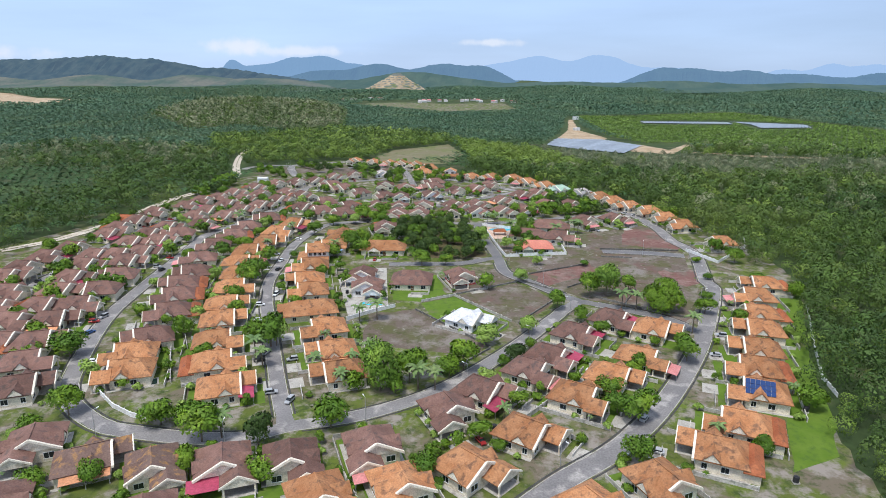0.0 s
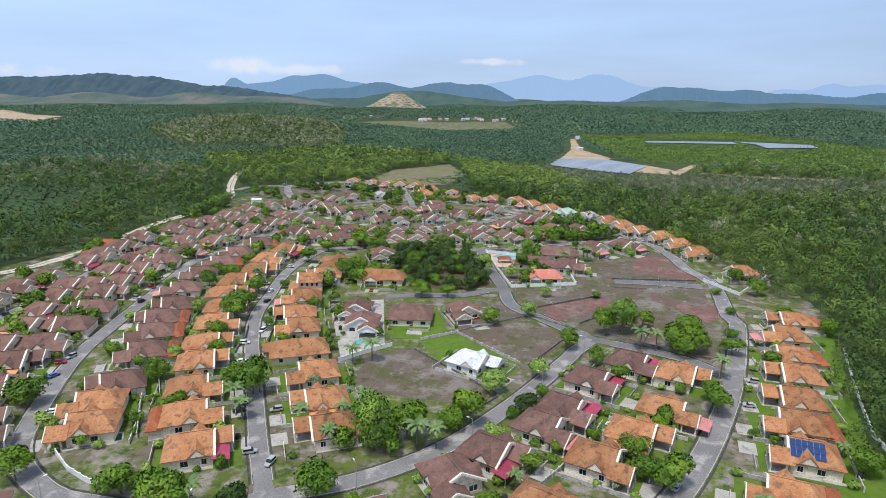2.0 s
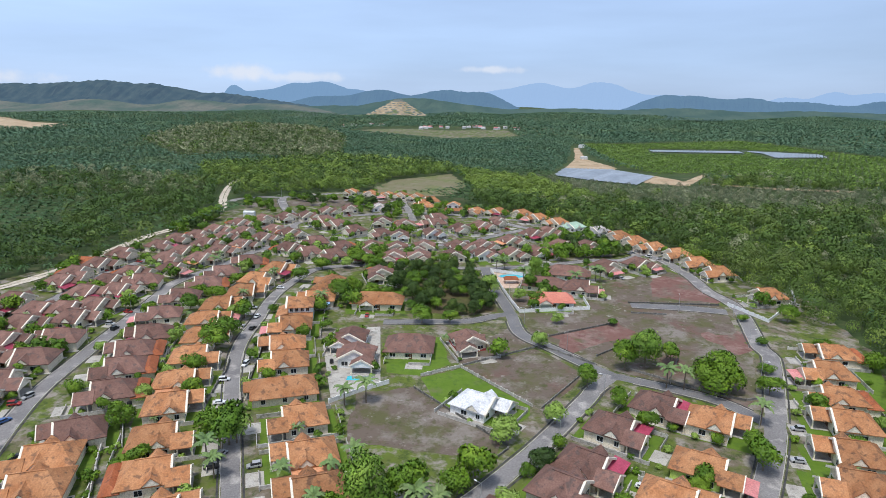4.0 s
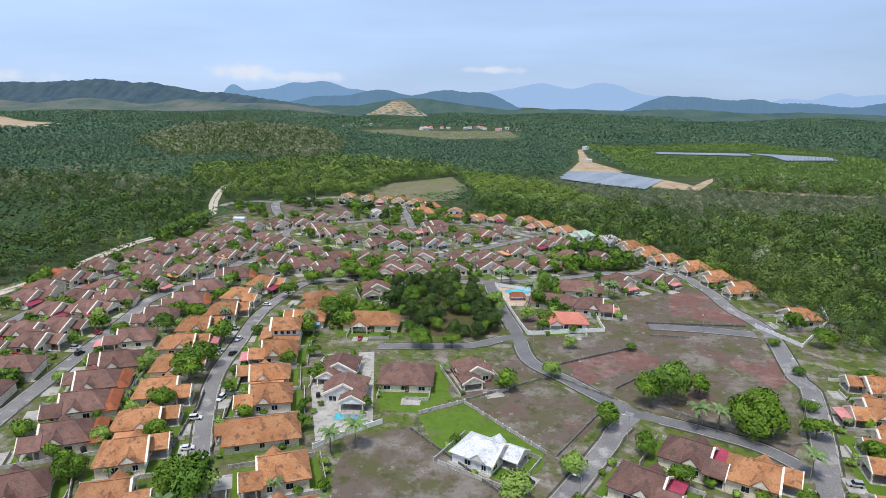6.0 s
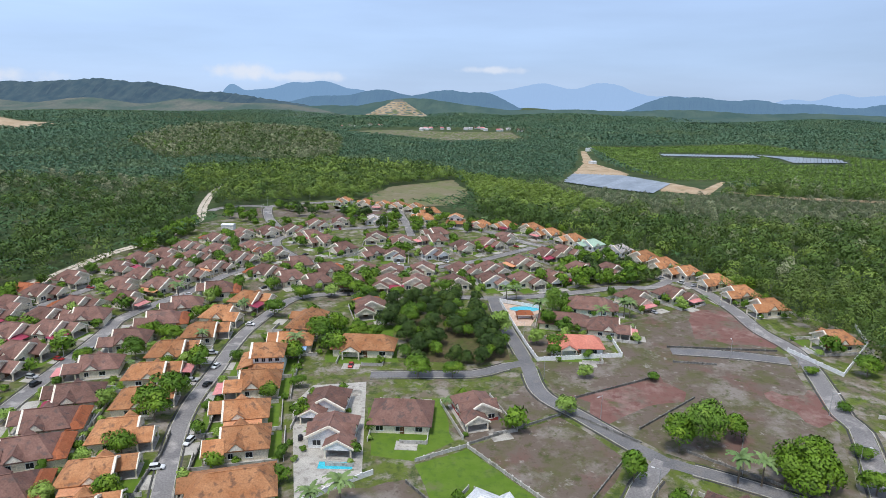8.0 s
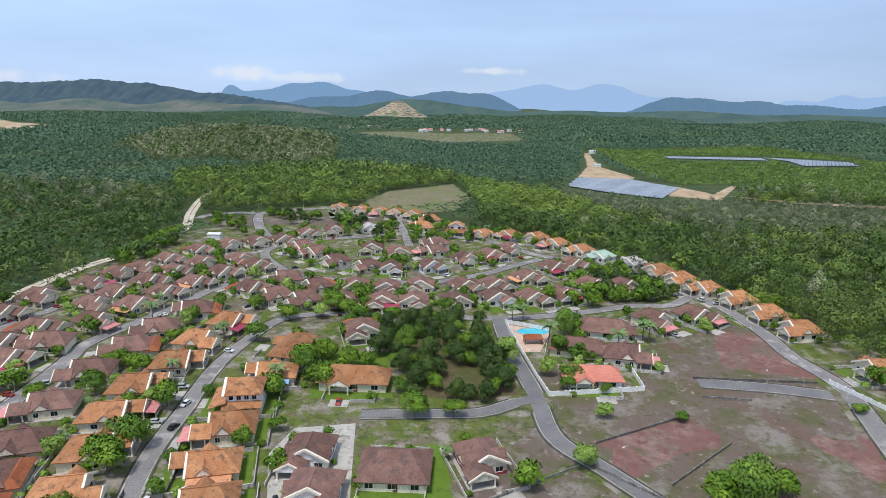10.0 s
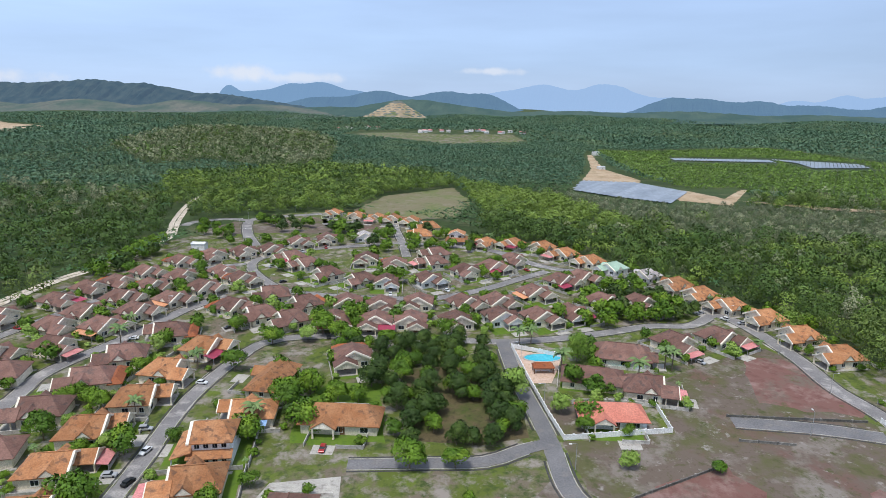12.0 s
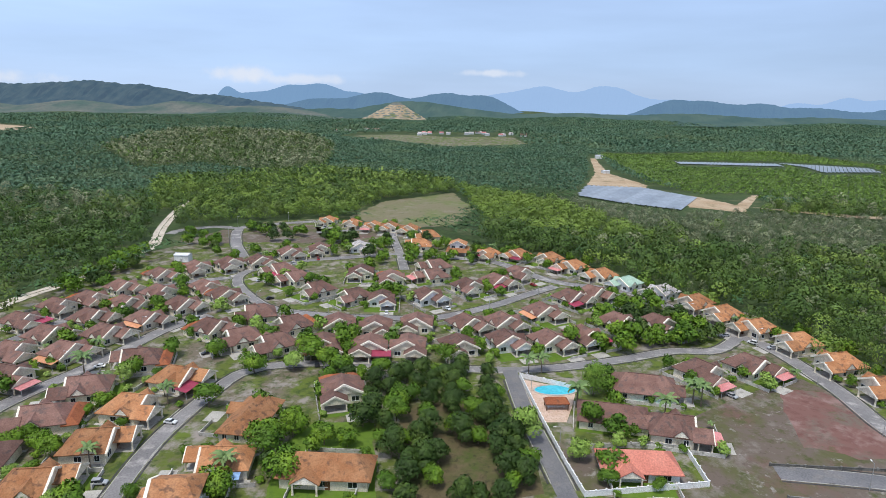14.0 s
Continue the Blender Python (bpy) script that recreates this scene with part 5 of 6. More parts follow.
# pale storage box and shelters at the village edge
for k, (p, w, d, h, mat, words) in enumerate((((-194.0, 569.5), 9, 6, 4.5, M_WALL_WHITE, "plain white storage building"), ((224.1, 1356.8), 12, 9, 6, M_WALL_WHITE, "small white hut beside the plantation"),
                                              ((186.8, 1117.7), 10, 8, 4, M_WALL_WHITE, "small white hut on the sand"), ((-576.9, 1625.9), 22, 14, 8, M_WALL_WHITE, "distant white building among palms"))):
    hut = tagged(new("hut"), words, "hut")
    hut.matrix_basis = pose(*p, float(bumps(*p)), rz=10 * k)
    part("wall", boxes((-w / 2, w / 2, -d / 2, d / 2, 0, h)), mat, hut)
    bm = bmesh.new()
    cross_roof(bm, -w / 2 - 0.4, w / 2 + 0.4, -d / 2 - 0.4, d / 2 + 0.4, h, h + 0.9)
    part("roof", bm, M_ROOF_WHITE, hut)
    part("door", boxes((-0.6, 0.6, -0.05, 0.05, 0, 2.1)), M_STEEL, hut, loc=pose(0, -d / 2 - 0.02, 0.05))

# ---- distant hamlet ----
rng = random.Random(5)
for k in range(30):
    bx, by = ((-366, 2090), (-77, 1815), (40, 1800))[k % 3]
    x, y = bx + rng.uniform(-70, 90), by + rng.uniform(-12, 30)
    cottage = tagged(new("cottage"), "distant cottage with white walls and pinkish roof" if k % 2 else "distant white-walled cottage with grey roof", "house", "distant hamlet")
    cottage.matrix_basis = pose(x, y, float(bumps(x, y)), rz=rng.uniform(-20, 20)) @ Matrix.Diagonal((0.75, 0.75, 0.8, 1))
    part("wall", boxes((-7, 7, -5, 5, 0, 5)), M_WALL_WHITE, cottage)
    bm = bmesh.new()
    cross_roof(bm, -8, 8, -6, 6, 5, 8.4, 1, 1)
    part("roof", bm, M_PINK if k % 2 else M_ROOF_GREY, cottage)

# ---- vehicles ----
PAINT = {n: plain(n + "_car_paint", c, 0.3, 0.2) for n, c in (("white", (0.75, 0.76, 0.77)), ("silver", (0.42, 0.43, 0.45)), ("black", (0.02, 0.02, 0.022)), ("red", (0.35, 0.03, 0.03)), ("blue", (0.06, 0.14, 0.35)), ("yellow", (0.75, 0.5, 0.03)))}


def car(colour, tall):
    """A small car, its nose along +y."""
    top = tagged(new("car"), "parked " + colour + (" van" if tall > 1.6 else " saloon car") + " on the estate", "car")
    half = 0.84

    def hull(profile, width, bm):
        a = [bm.verts.new((-width, y, z)) for y, z in profile]
        b = [bm.verts.new((width, y, z)) for y, z in profile]
        bm.faces.new(a[::-1])
        bm.faces.new(b)
        for i in range(len(profile)):
            j = (i + 1) % len(profile)
            bm.faces.new([a[i], a[j], b[j], b[i]])

    body = [(-2.1, 0.3), (2.1, 0.3), (2.12, 0.65), (1.9, 0.82), (0.9, 0.95), (-1.9, 0.97), (-2.12, 0.85)]
    bm = bmesh.new()
    hull(body, half, bm)
    bmesh.ops.bevel(bm, geom=list(bm.edges), offset=0.06, segments=1, affect="EDGES")
    part("body", bm, PAINT[colour], top)
    bm = bmesh.new()
    back = -2.0 if tall > 1.6 else -1.5
    hull([(back, 0.95), (1.0, 0.95), (0.35, tall - 0.08), (back + 0.25, tall - 0.08)], half - 0.07, bm)
    part("glass_cabin", bm, M_GLASS, top, "dark car glass")
    part("roof_panel", boxes((-half + 0.12, half - 0.12, back + 0.2, 0.4, tall - 0.08, tall)), PAINT[colour], top)
    for x in (-half + 0.05, half - 0.05):
        for y in (-1.3, 1.3):
            bm = bmesh.new()
            bmesh.ops.create_cone(bm, cap_ends=True, segments=12, radius1=0.32, radius2=0.32, depth=0.2, matrix=pose(0, 0, 0, 0, 90, 0))
            part("wheel", bm, M_TYRE, top, loc=pose(x, y, 0.32))
    return top


def put_car(colour, tall, m):
    key = ("car", colour, tall)
    if key in MASTERS:
        return copy_thing(MASTERS[key], m)
    MASTERS[key] = car(colour, tall)
    MASTERS[key].matrix_basis = m


for p, turn, colour, tall in (((43.5, 153.9), -35, "white", 1.75), ((-57.3, 178.9), 165, "silver", 1.75), ((54.5, 174.0), -35, "silver", 1.45), ((-91.2, 274.8), 170, "white", 1.75), ((-101.6, 312.6), -15, "black", 1.45), ((-104.6, 327.6), 168, "white", 1.45),
                              ((-152.9, 227.4), -25, "blue", 1.45), ((-156.7, 243.6), 160, "silver", 1.75), ((-76.1, 213.2), -15, "silver", 1.75), ((-122.2, 204.2), 160, "black", 1.75), ((-162.7, 307.8), -10, "black", 1.75), ((115.1, 459.0), 50, "white", 1.75), ((121.3, 453.8), 100, "silver", 1.45),
                              ((-132.2, 201.4), 80, "silver", 1.45), ((-132.4, 205.1), 80, "yellow", 1.45), ((-115.4, 499.4), -50, "black", 1.45), ((-103.2, 254.5), 95, "silver", 1.45), ((-100.0, 239.5), 95, "white", 1.45)):
    put_car(colour, tall, pose(*p, 0.13, rz=turn))
rng = random.Random(21)
for x, y, turn in footprints:
    if rng.random() < 0.3 and not (-62 < x < -40 and 268 < y < 305):
        put_car(rng.choice(["white", "silver", "black", "red", "silver"]), rng.choice([1.45, 1.75]), pose(*local(x, y, turn, rng.choice((-3, 3)), -14.6), 0.09, rz=turn + 180))

# ---- street lamps ----
lamp_pole = bpy.data.meshes.new("pole")
bm = bmesh.new()
bmesh.ops.create_cone(bm, cap_ends=True, segments=8, radius1=0.11, radius2=0.06, depth=8.5, matrix=pose(0, 0, 4.25))
bm.to_mesh(lamp_pole)
bm.free()
lamp_arm = bpy.data.meshes.new("arm")
bm = boxes((-0.04, 0.04, 0, 1.8, 8.35, 8.45))
bm.to_mesh(lamp_arm)
bm.free()
lamp_head = bpy.data.meshes.new("lamp_head")
bm = boxes((-0.16, 0.16, 1.5, 2.4, 8.30, 8.48))
bm.to_mesh(lamp_head)
bm.free()
for n, (w, line) in LINES.items():
    if n in ("lane_c", "exit_left"):
        continue
    side = sideways(line)
    for k in range(5, len(line) - 2, 9):
        q = line[k] + side[k] * (w / 2 + 1.6)
        if road_clear(q[0], q[1], 4.2) and house_clear(q[0], q[1]):
            top = tagged(new("street_lamp"), "tall grey steel street lamp with one arm", "lamp", "street lamps")
            top.matrix_basis = pose(q[0], q[1], 0, rz=math.degrees(math.atan2(-side[k][1], -side[k][0])) - 90)
            piece("pole", lamp_pole, M_STEEL, top)
            piece("arm", lamp_arm, M_STEEL, top)
            piece("lamp_head", lamp_head, M_WALL_WHITE, top)

# ---- garden and street trees ----
BULGE = {}


def quads_to_mesh(name, centres, a, b, out=None, leaf=False):
    """A mesh of quads, or of three-cornered leaf clumps: centres and two half-axes each.
    out: the way the foliage bulges there, which softens its shading."""
    if out is not None:
        away = np.sum(np.cross(a, b) * out, 1) < 0
        b = np.where(away[:, None], -b, b)
    corners = [centres + 1.2 * a, centres - 0.6 * a + 1.1 * b, centres - 0.6 * a - 1.1 * b] if leaf else [centres - a - b, centres + a - b, centres + a + b, centres - a + b]
    k, n = len(corners), len(centres)
    m = bpy.data.meshes.new(name)
    m.vertices.add(k * n)
    m.vertices.foreach_set("co", np.stack(corners, 1).astype(np.float32).ravel())
    m.loops.add(k * n)
    m.loops.foreach_set("vertex_index", np.arange(k * n, dtype=np.int32))
    m.polygons.add(n)
    m.polygons.foreach_set("loop_start", np.arange(0, k * n, k, dtype=np.int32))
    m.update(calc_edges=True)
    if out is not None:
        face = np.cross(a, b)
        face /= np.linalg.norm(face, axis=1)[:, None] + 1e-9
        way = out * 0.85 + face * 0.25
        way /= np.linalg.norm(way, axis=1)[:, None] + 1e-9
        m.polygons.foreach_set("use_smooth", np.ones(n, bool))
        m.normals_split_custom_set_from_vertices(np.repeat(way, k, 0).tolist())
        BULGE[m.name] = out
    return m


def leaf_axes(rs, normal, size, wild):
    """Two half-axes of leaf clumps that face roughly along normal."""
    n = normal + rs.normal(0, wild, normal.shape)
    n /= np.linalg.norm(n, axis=1)[:, None] + 1e-9
    t = np.cross(n, rs.normal(0, 1, n.shape))
    t /= np.linalg.norm(t, axis=1)[:, None] + 1e-9
    u = np.cross(n, t)
    s = size * rs.uniform(0.6, 1.3, (len(n), 1))
    return t * s, u * s * rs.uniform(0.5, 0.9, (len(n), 1))


def crown_mesh(seed, lobes, per, r, low, high, flat, size):
    """A crown of leaf clumps on several uneven lobes."""
    rs = np.random.RandomState(seed)
    cs, as_, bs, out = [], [], [], []
    for k in range(lobes):
        ang, rad = rs.uniform(0, 2 * math.pi), r * 0.62 * math.sqrt(rs.uniform(0, 1))
        c = np.array([math.cos(ang) * rad, math.sin(ang) * rad, low + (high - low) * (0.2 + 0.8 * rs.uniform() * (1 - (rad / r) ** 2))])
        lr = r * rs.uniform(0.42, 0.62)
        d = rs.normal(0, 1, (per, 3))
        d /= np.linalg.norm(d, axis=1)[:, None]
        d[:, 2] = np.where(d[:, 2] < -0.35, -d[:, 2], d[:, 2])
        p = c + d * np.array([1, 1, flat]) * lr * rs.uniform(0.75, 1.08, (per, 1))
        a, b = leaf_axes(rs, d, size, 0.55)
        o = d + (p - np.array([0, 0, (low + high) / 2])) / r * 0.6 + np.array([0, 0, 0.25])
        out.append(o / (np.linalg.norm(o, axis=1)[:, None] + 1e-9))
        cs.append(p), as_.append(a), bs.append(b)
    return quads_to_mesh("crown", np.concatenate(cs), np.concatenate(as_), np.concatenate(bs), np.concatenate(out), True)


def trunk_mesh(seed, h, r, limbs, reach):
    """A tapered trunk with limbs that fork from it."""
    rs = np.random.RandomState(seed)
    bm = bmesh.new()

    def limb(p, q, r0, r1):
        p, q = Vector(p), Vector(q)
        ax = (q - p).normalized()
        s = ax.orthogonal().normalized()
        t = ax.cross(s)
        rings = [[bm.verts.new(c + s * math.cos(a) * rr + t * math.sin(a) * rr) for a in [2 * math.pi * k / 6 for k in range(6)]] for c, rr in ((p, r0), (q, r1))]
        for i in range(6):
            bm.faces.new([rings[0][i], rings[0][(i + 1) % 6], rings[1][(i + 1) % 6], rings[1][i]])

    fork = (rs.uniform(-0.2, 0.2), rs.uniform(-0.2, 0.2), h * 0.5)
    limb((0, 0, -0.1), fork, r, r * 0.7)
    for k in range(limbs):
        a = 2 * math.pi * (k + rs.uniform(-0.3, 0.3)) / limbs
        limb(fork, (math.cos(a) * reach, math.sin(a) * reach, h * rs.uniform(0.8, 1.0)), r * 0.55, r * 0.15)
    m = bpy.data.meshes.new("tree")
    bm.to_mesh(m)
    bm.free()
    return m


def palm_crown(seed, fronds, length, high, segs=4):
    rs = np.random.RandomState(seed)
    cs, as_, bs = [], [], []
    for k in range(fronds):
        a = 2 * math.pi * k * 0.382 + rs.uniform(-0.2, 0.2)
        out = np.array([math.cos(a), math.sin(a), 0.0])
        side = np.array([-math.sin(a), math.cos(a), 0.0])
        p, pitch, seg = np.array([0, 0, high]), rs.uniform(0.2, 1.1), length / segs * rs.uniform(0.85, 1.1)
        for j in range(segs):
            step = (out * math.cos(pitch) + np.array([0, 0, 1.0]) * math.sin(pitch)) * seg
            w = length * (0.12, 0.17, 0.14, 0.07)[min(3, j * 4 // segs)]
            for sd in (-1, 1):
                dr = side * sd - np.array([0, 0, 0.55])
                cs.append(p + step / 2 + dr * w / 2), as_.append(step / 2), bs.append(dr * w / 2)
            p = p + step
            pitch -= rs.uniform(0.35, 0.6)
    return quads_to_mesh("crown", np.array(cs), np.array(as_), np.array(bs))


def palm_trunk(h, r, lean):
    bm = bmesh.new()
    prev = None
    for k in range(6):
        f = k / 5
        ring = [bm.verts.new((lean * f * f + math.cos(a) * r * (1.25 - 0.5 * f), math.sin(a) * r * (1.25 - 0.5 * f), h * f)) for a in [2 * math.pi * i / 7 for i in range(7)]]
        if prev:
            for i in range(7):
                bm.faces.new([prev[i], prev[(i + 1) % 7], ring[(i + 1) % 7], ring[i]])
        prev = ring
    m = bpy.data.meshes.new("tree")
    bm.to_mesh(m)
    bm.free()
    return m


# each kind: trunk, crown, crown material, label
BROAD, LIGHT = [], {}
for k, (mat, words) in enumerate(((M_LEAF, "leafy green broadleaf tree in a garden"), (M_LEAF, "rounded green broadleaf tree beside a road"), (M_LEAF_DEEP, "dense dark green broadleaf tree"), (M_LEAF_BRIGHT, "bright yellow-green broadleaf tree"), (M_LEAF, "wide green tree with uneven crown"))):
    crown = crown_mesh(30 + k, 11 + k % 3, 175, 4.0, 1.3, 6.6, 0.85, 0.34)
    crown.materials.append(mat)
    LIGHT[crown.name] = crown_mesh(30 + k, 11 + k % 3, 52, 4.0, 1.3, 6.6, 0.85, 0.56)
    BROAD.append((trunk_mesh(60 + k, 6.0, 0.2, 5, 2.3), crown, words))
dense = crown_mesh(41, 15, 180, 4.2, 1.4, 8.4, 0.9, 0.34)
dense.materials.append(M_LEAF_DEEP)
BROAD.append((trunk_mesh(71, 6.4, 0.24, 6, 2.4), dense, "tall dark green park tree with dense crown"))
feather = crown_mesh(44, 14, 320, 4.0, 0.8, 7.6, 1.1, 0.22)
feather.materials.append(M_NEEDLE)
BROAD.append((trunk_mesh(74, 6.4, 0.2, 6, 2.0), feather, "tall feathery light green tree beside a plot"))
bigleaf = crown_mesh(47, 24, 320, 4.4, 0.4, 6.8, 0.9, 0.24)
bigleaf.materials.append(M_LEAF)
BROAD.append((trunk_mesh(77, 5.0, 0.3, 6, 2.4), bigleaf, "large spreading green tree on open soil"))
PALMS = []
for k in range(2):
    crown = palm_crown(50 + k, 13, 3.6, 5.4)
    crown.materials.append(M_FROND)
    PALMS.append((palm_trunk(5.5, 0.16, 0.0), crown, "slender garden palm with drooping fronds"))
SHRUBS = []
for k, (mat, words) in enumerate(((M_LEAF, "rounded green garden shrub"), (M_LEAF_BRIGHT, "bright yellow-green garden shrub"))):
    m = crown_mesh(90 + k, 6, 60, 1.5, 0.5, 1.7, 0.8, 0.25)
    m.materials.append(mat)
    SHRUBS.append((m, words))

standing = []


joined = {}


def put_tree(kind, x, y, s, turn, tall=1.0):
    """A tree of its own in the nearer part of the village; farther ones join the garden greenery."""
    if y > 430 or x < -165 or len(standing) > 700:
        joined.setdefault(kind[1].materials[0].name, []).append((kind, x, y, s, turn, tall))
        standing.append((x, y, s * 3.6))
        return
    trunk, crown, words = kind
    top = tagged(piece("tree" if kind in BROAD else "palm_tree", trunk, M_BARK, loc=pose(x, y, 0, rz=turn) @ Matrix.Diagonal((s, s, s * tall, 1))), words, "tree")
    piece("crown", crown, None, top)
    standing.append((x, y, s * 3.6))


shrub_count = [0]


def put_shrub(k, x, y, s, turn):
    m, words = SHRUBS[k]
    if y > 300 or shrub_count[0] >= 280:
        joined.setdefault(m.materials[0].name, []).append(((None, m, words), x, y, s, turn, 0.9))
        return
    shrub_count[0] += 1
    tagged(piece("shrub", m, None, loc=pose(x, y, 0, rz=turn) @ Matrix.Diagonal((s, s, s * 0.9, 1))), words, "shrub")


rng = random.Random(3)
for (x, y), kind, s, tall in (((86.6, 265.0), 7, 2.0, 0.95), ((57.3, 280.9), 0, 1.35, 1.2), ((65.7, 283.5), 6, 1.75, 1.1), ((77.2, 288.5), 0, 1.15, 1.0), ((39.8, 264.5), 0, 1.2, 1.0), ((-29.2, 187.7), 6, 1.7, 1.3), ((-19.9, 194.4), 0, 1.5, 1.1), ((-1.5, 204.1), 0, 1.45, 1.1),
                              ((-24.0, 187.6), 4, 1.2, 0.9), ((-6.5, 199.6), 1, 1.1, 1.0), ((-40.9, 165.0), 1, 1.45, 1.0), ((-76.4, 155.9), 0, 1.6, 1.0), ((-59.7, 155.3), 2, 1.15, 1.2), ((-92.2, 163.9), 4, 1.4, 0.9), ((-123.1, 167.3), 0, 1.3, 1.0), ((-147.9, 206.5), 1, 1.6, 0.9), ((-74.2, 220.3), 3, 1.3, 1.1),
                              ((7.5, 225.9), 3, 1.3, 0.9), ((24.6, 237.6), 3, 1.1, 0.9), ((17.1, 211.8), 2, 1.1, 0.9), ((81.0, 215.3), 0, 1.4, 0.9), ((52.7, 173.6), 0, 1.5, 0.9), ((37.9, 330.1), 3, 0.8, 0.9), ((63.4, 329.6), 0, 0.7, 0.6), ((25.8, 299.7), 3, 1.0, 1.0), ((111.9, 281.0), 1, 0.8, 0.7), ((104.7, 263.0), 0, 1.2, 0.8), ((147.8, 338.9), 0, 1.3, 0.9),
                              ((126.9, 339.9), 1, 0.7, 0.7), ((122.8, 310.3), 1, 0.7, 0.7), ((22.4, 360.8), 3, 0.9, 1.1), ((-12.7, 326.1), 0, 1.0, 0.9), ((-25.9, 325.0), 0, 1.3, 0.9), ((29.1, 379.5), 0, 1.0, 1.3), ((45.4, 446.0), 1, 1.1, 1.0), ((34.5, 403.5), 6, 1.2, 1.3), ((28.1, 348.7), 0, 0.75, 1.0), ((41.8, 348.1), 0, 0.6, 0.8), ((7.3, 371.0), 3, 1.2, 1.3),
                              ((-76.1, 219.1), 0, 1.7, 1.0), ((-84.1, 224.2), 1, 1.3, 1.0), ((-108.5, 287.6), 0, 1.5, 1.0), ((-109.3, 301.9), 1, 1.5, 1.0), ((-110.4, 326.1), 0, 1.3, 0.9), ((-77.2, 337.2), 1, 1.3, 0.9), ((-71.1, 356.2), 0, 1.4, 1.0), ((-74.5, 424.1), 0, 1.6, 0.9), ((-79.0, 415.7), 3, 1.1, 0.9), ((-93.4, 412.0), 1, 1.3, 0.9), ((-99.5, 384.6), 0, 1.3, 0.9), ((-69.7, 358.9), 0, 1.5, 0.9), ((-62.2, 345.4), 1, 1.5, 0.9)):
    put_tree(BROAD[kind], x, y, s, rng.uniform(0, 360), tall)
for x, y in ((68.9, 266.0), (74.9, 265.0), (54.9, 386.9), (26.8, 393.7), (70.9, 397.9), (68.7, 399.8), (-46.1, 245.1), (-39.1, 248.0), (-42.1, 187.7), (-36.0, 208.9), (-10.9, 189.4), (-16.6, 189.1), (-71.4, 158.1), (-78.5, 208.7), (-155.6, 404.4), (-77.7, 344.3), (17.6, 421.2), (12.3, 418.2), (-73.9, 202.4), (91.9, 241.3)):
    put_tree(PALMS[0], x, y, rng.uniform(1.1, 1.5), rng.uniform(0, 360))

PARK = [(-45.4, 413.4), (-22.3, 428.5), (2.7, 422.5), (5.0, 405.6), (6.9, 377.8), (10.5, 345.4), (6.0, 337.9), (-30.9, 335.3), (-45.7, 388.8)]
HOLLOW = [(-20.1, 339.6), (-18.7, 358.2), (-10.4, 364.9), (-5.0, 362.2), (-2.0, 340.9)]
px, py = [p[0] for p in PARK], [p[1] for p in PARK]
tries = 0
park_trees = []
while len(park_trees) < 62 and tries < 4000:
    tries += 1
    x, y = rng.uniform(min(px), max(px)), rng.uniform(min(py), max(py))
    if inside(PARK, x, y) and not inside(HOLLOW, x, y) and all(math.hypot(x - a, y - b) > 4.9 for a, b in park_trees) and road_clear(x, y, 4.8) and house_clear(x, y, 1.0):
        park_trees.append((x, y))
        put_tree(BROAD[rng.choice((5, 5, 2, 2, 0, 1))], x, y, rng.uniform(0.75, 1.12), rng.uniform(0, 360), rng.uniform(0.85, 1.1))
GROVES = ([(49.7, 477.0), (80.5, 518.5), (99.1, 501.9), (112.9, 479.0), (108.5, 461.7), (81.0, 454.0), (53.6, 441.8)], [(-125.2, 637.8), (-41.7, 647.9), (28.5, 582.7), (27.1, 503.9), (6.6, 580.3), (-79.6, 570.9)], [(0.5, 210.9), (93.0, 241.4), (69.9, 189.9), (43.0, 168.5), (11.8, 155.5), (-18.8, 143.8), (-14.6, 165.5)],
          [(-72.8, 339.5), (-72.7, 368.3), (-64.5, 381.5), (-48.1, 397.0), (-40.7, 364.2), (-61.3, 359.6), (-59.9, 340.4)], [(-76.7, 423.9), (-65.6, 436.4), (-48.8, 420.9), (-51.9, 412.9), (-61.2, 387.6), (-69.1, 395.3)],
          [(-235.4, 502.1), (-234.9, 554.0), (-237.0, 598.2), (-216.4, 577.1), (-214.9, 514.5), (-220.6, 493.8)], [(-200.0, 586.5), (-222.6, 645.4), (-172.7, 605.6), (-187.4, 682.1), (-137.8, 688.5), (-92.1, 641.8), (-118.8, 611.9), (-157.0, 573.6)])
for g, want in zip(GROVES, (34, 30, 4, 6, 4, 26, 24)):
    gx_, gy_ = [p[0] for p in g], [p[1] for p in g]
    for _ in range(900):
        if want == 0:
            break
        x, y = rng.uniform(min(gx_), max(gx_)), rng.uniform(min(gy_), max(gy_))
        if inside(g, x, y) and road_clear(x, y, 5.2) and house_clear(x, y, 0.6) and all(math.hypot(x - a, y - b) > 4.5 for a, b, _ in standing):
            put_tree(BROAD[rng.choice((0, 1, 2, 4, 0))], x, y, rng.uniform(0.8, 1.3), rng.uniform(0, 360))
            want -= 1
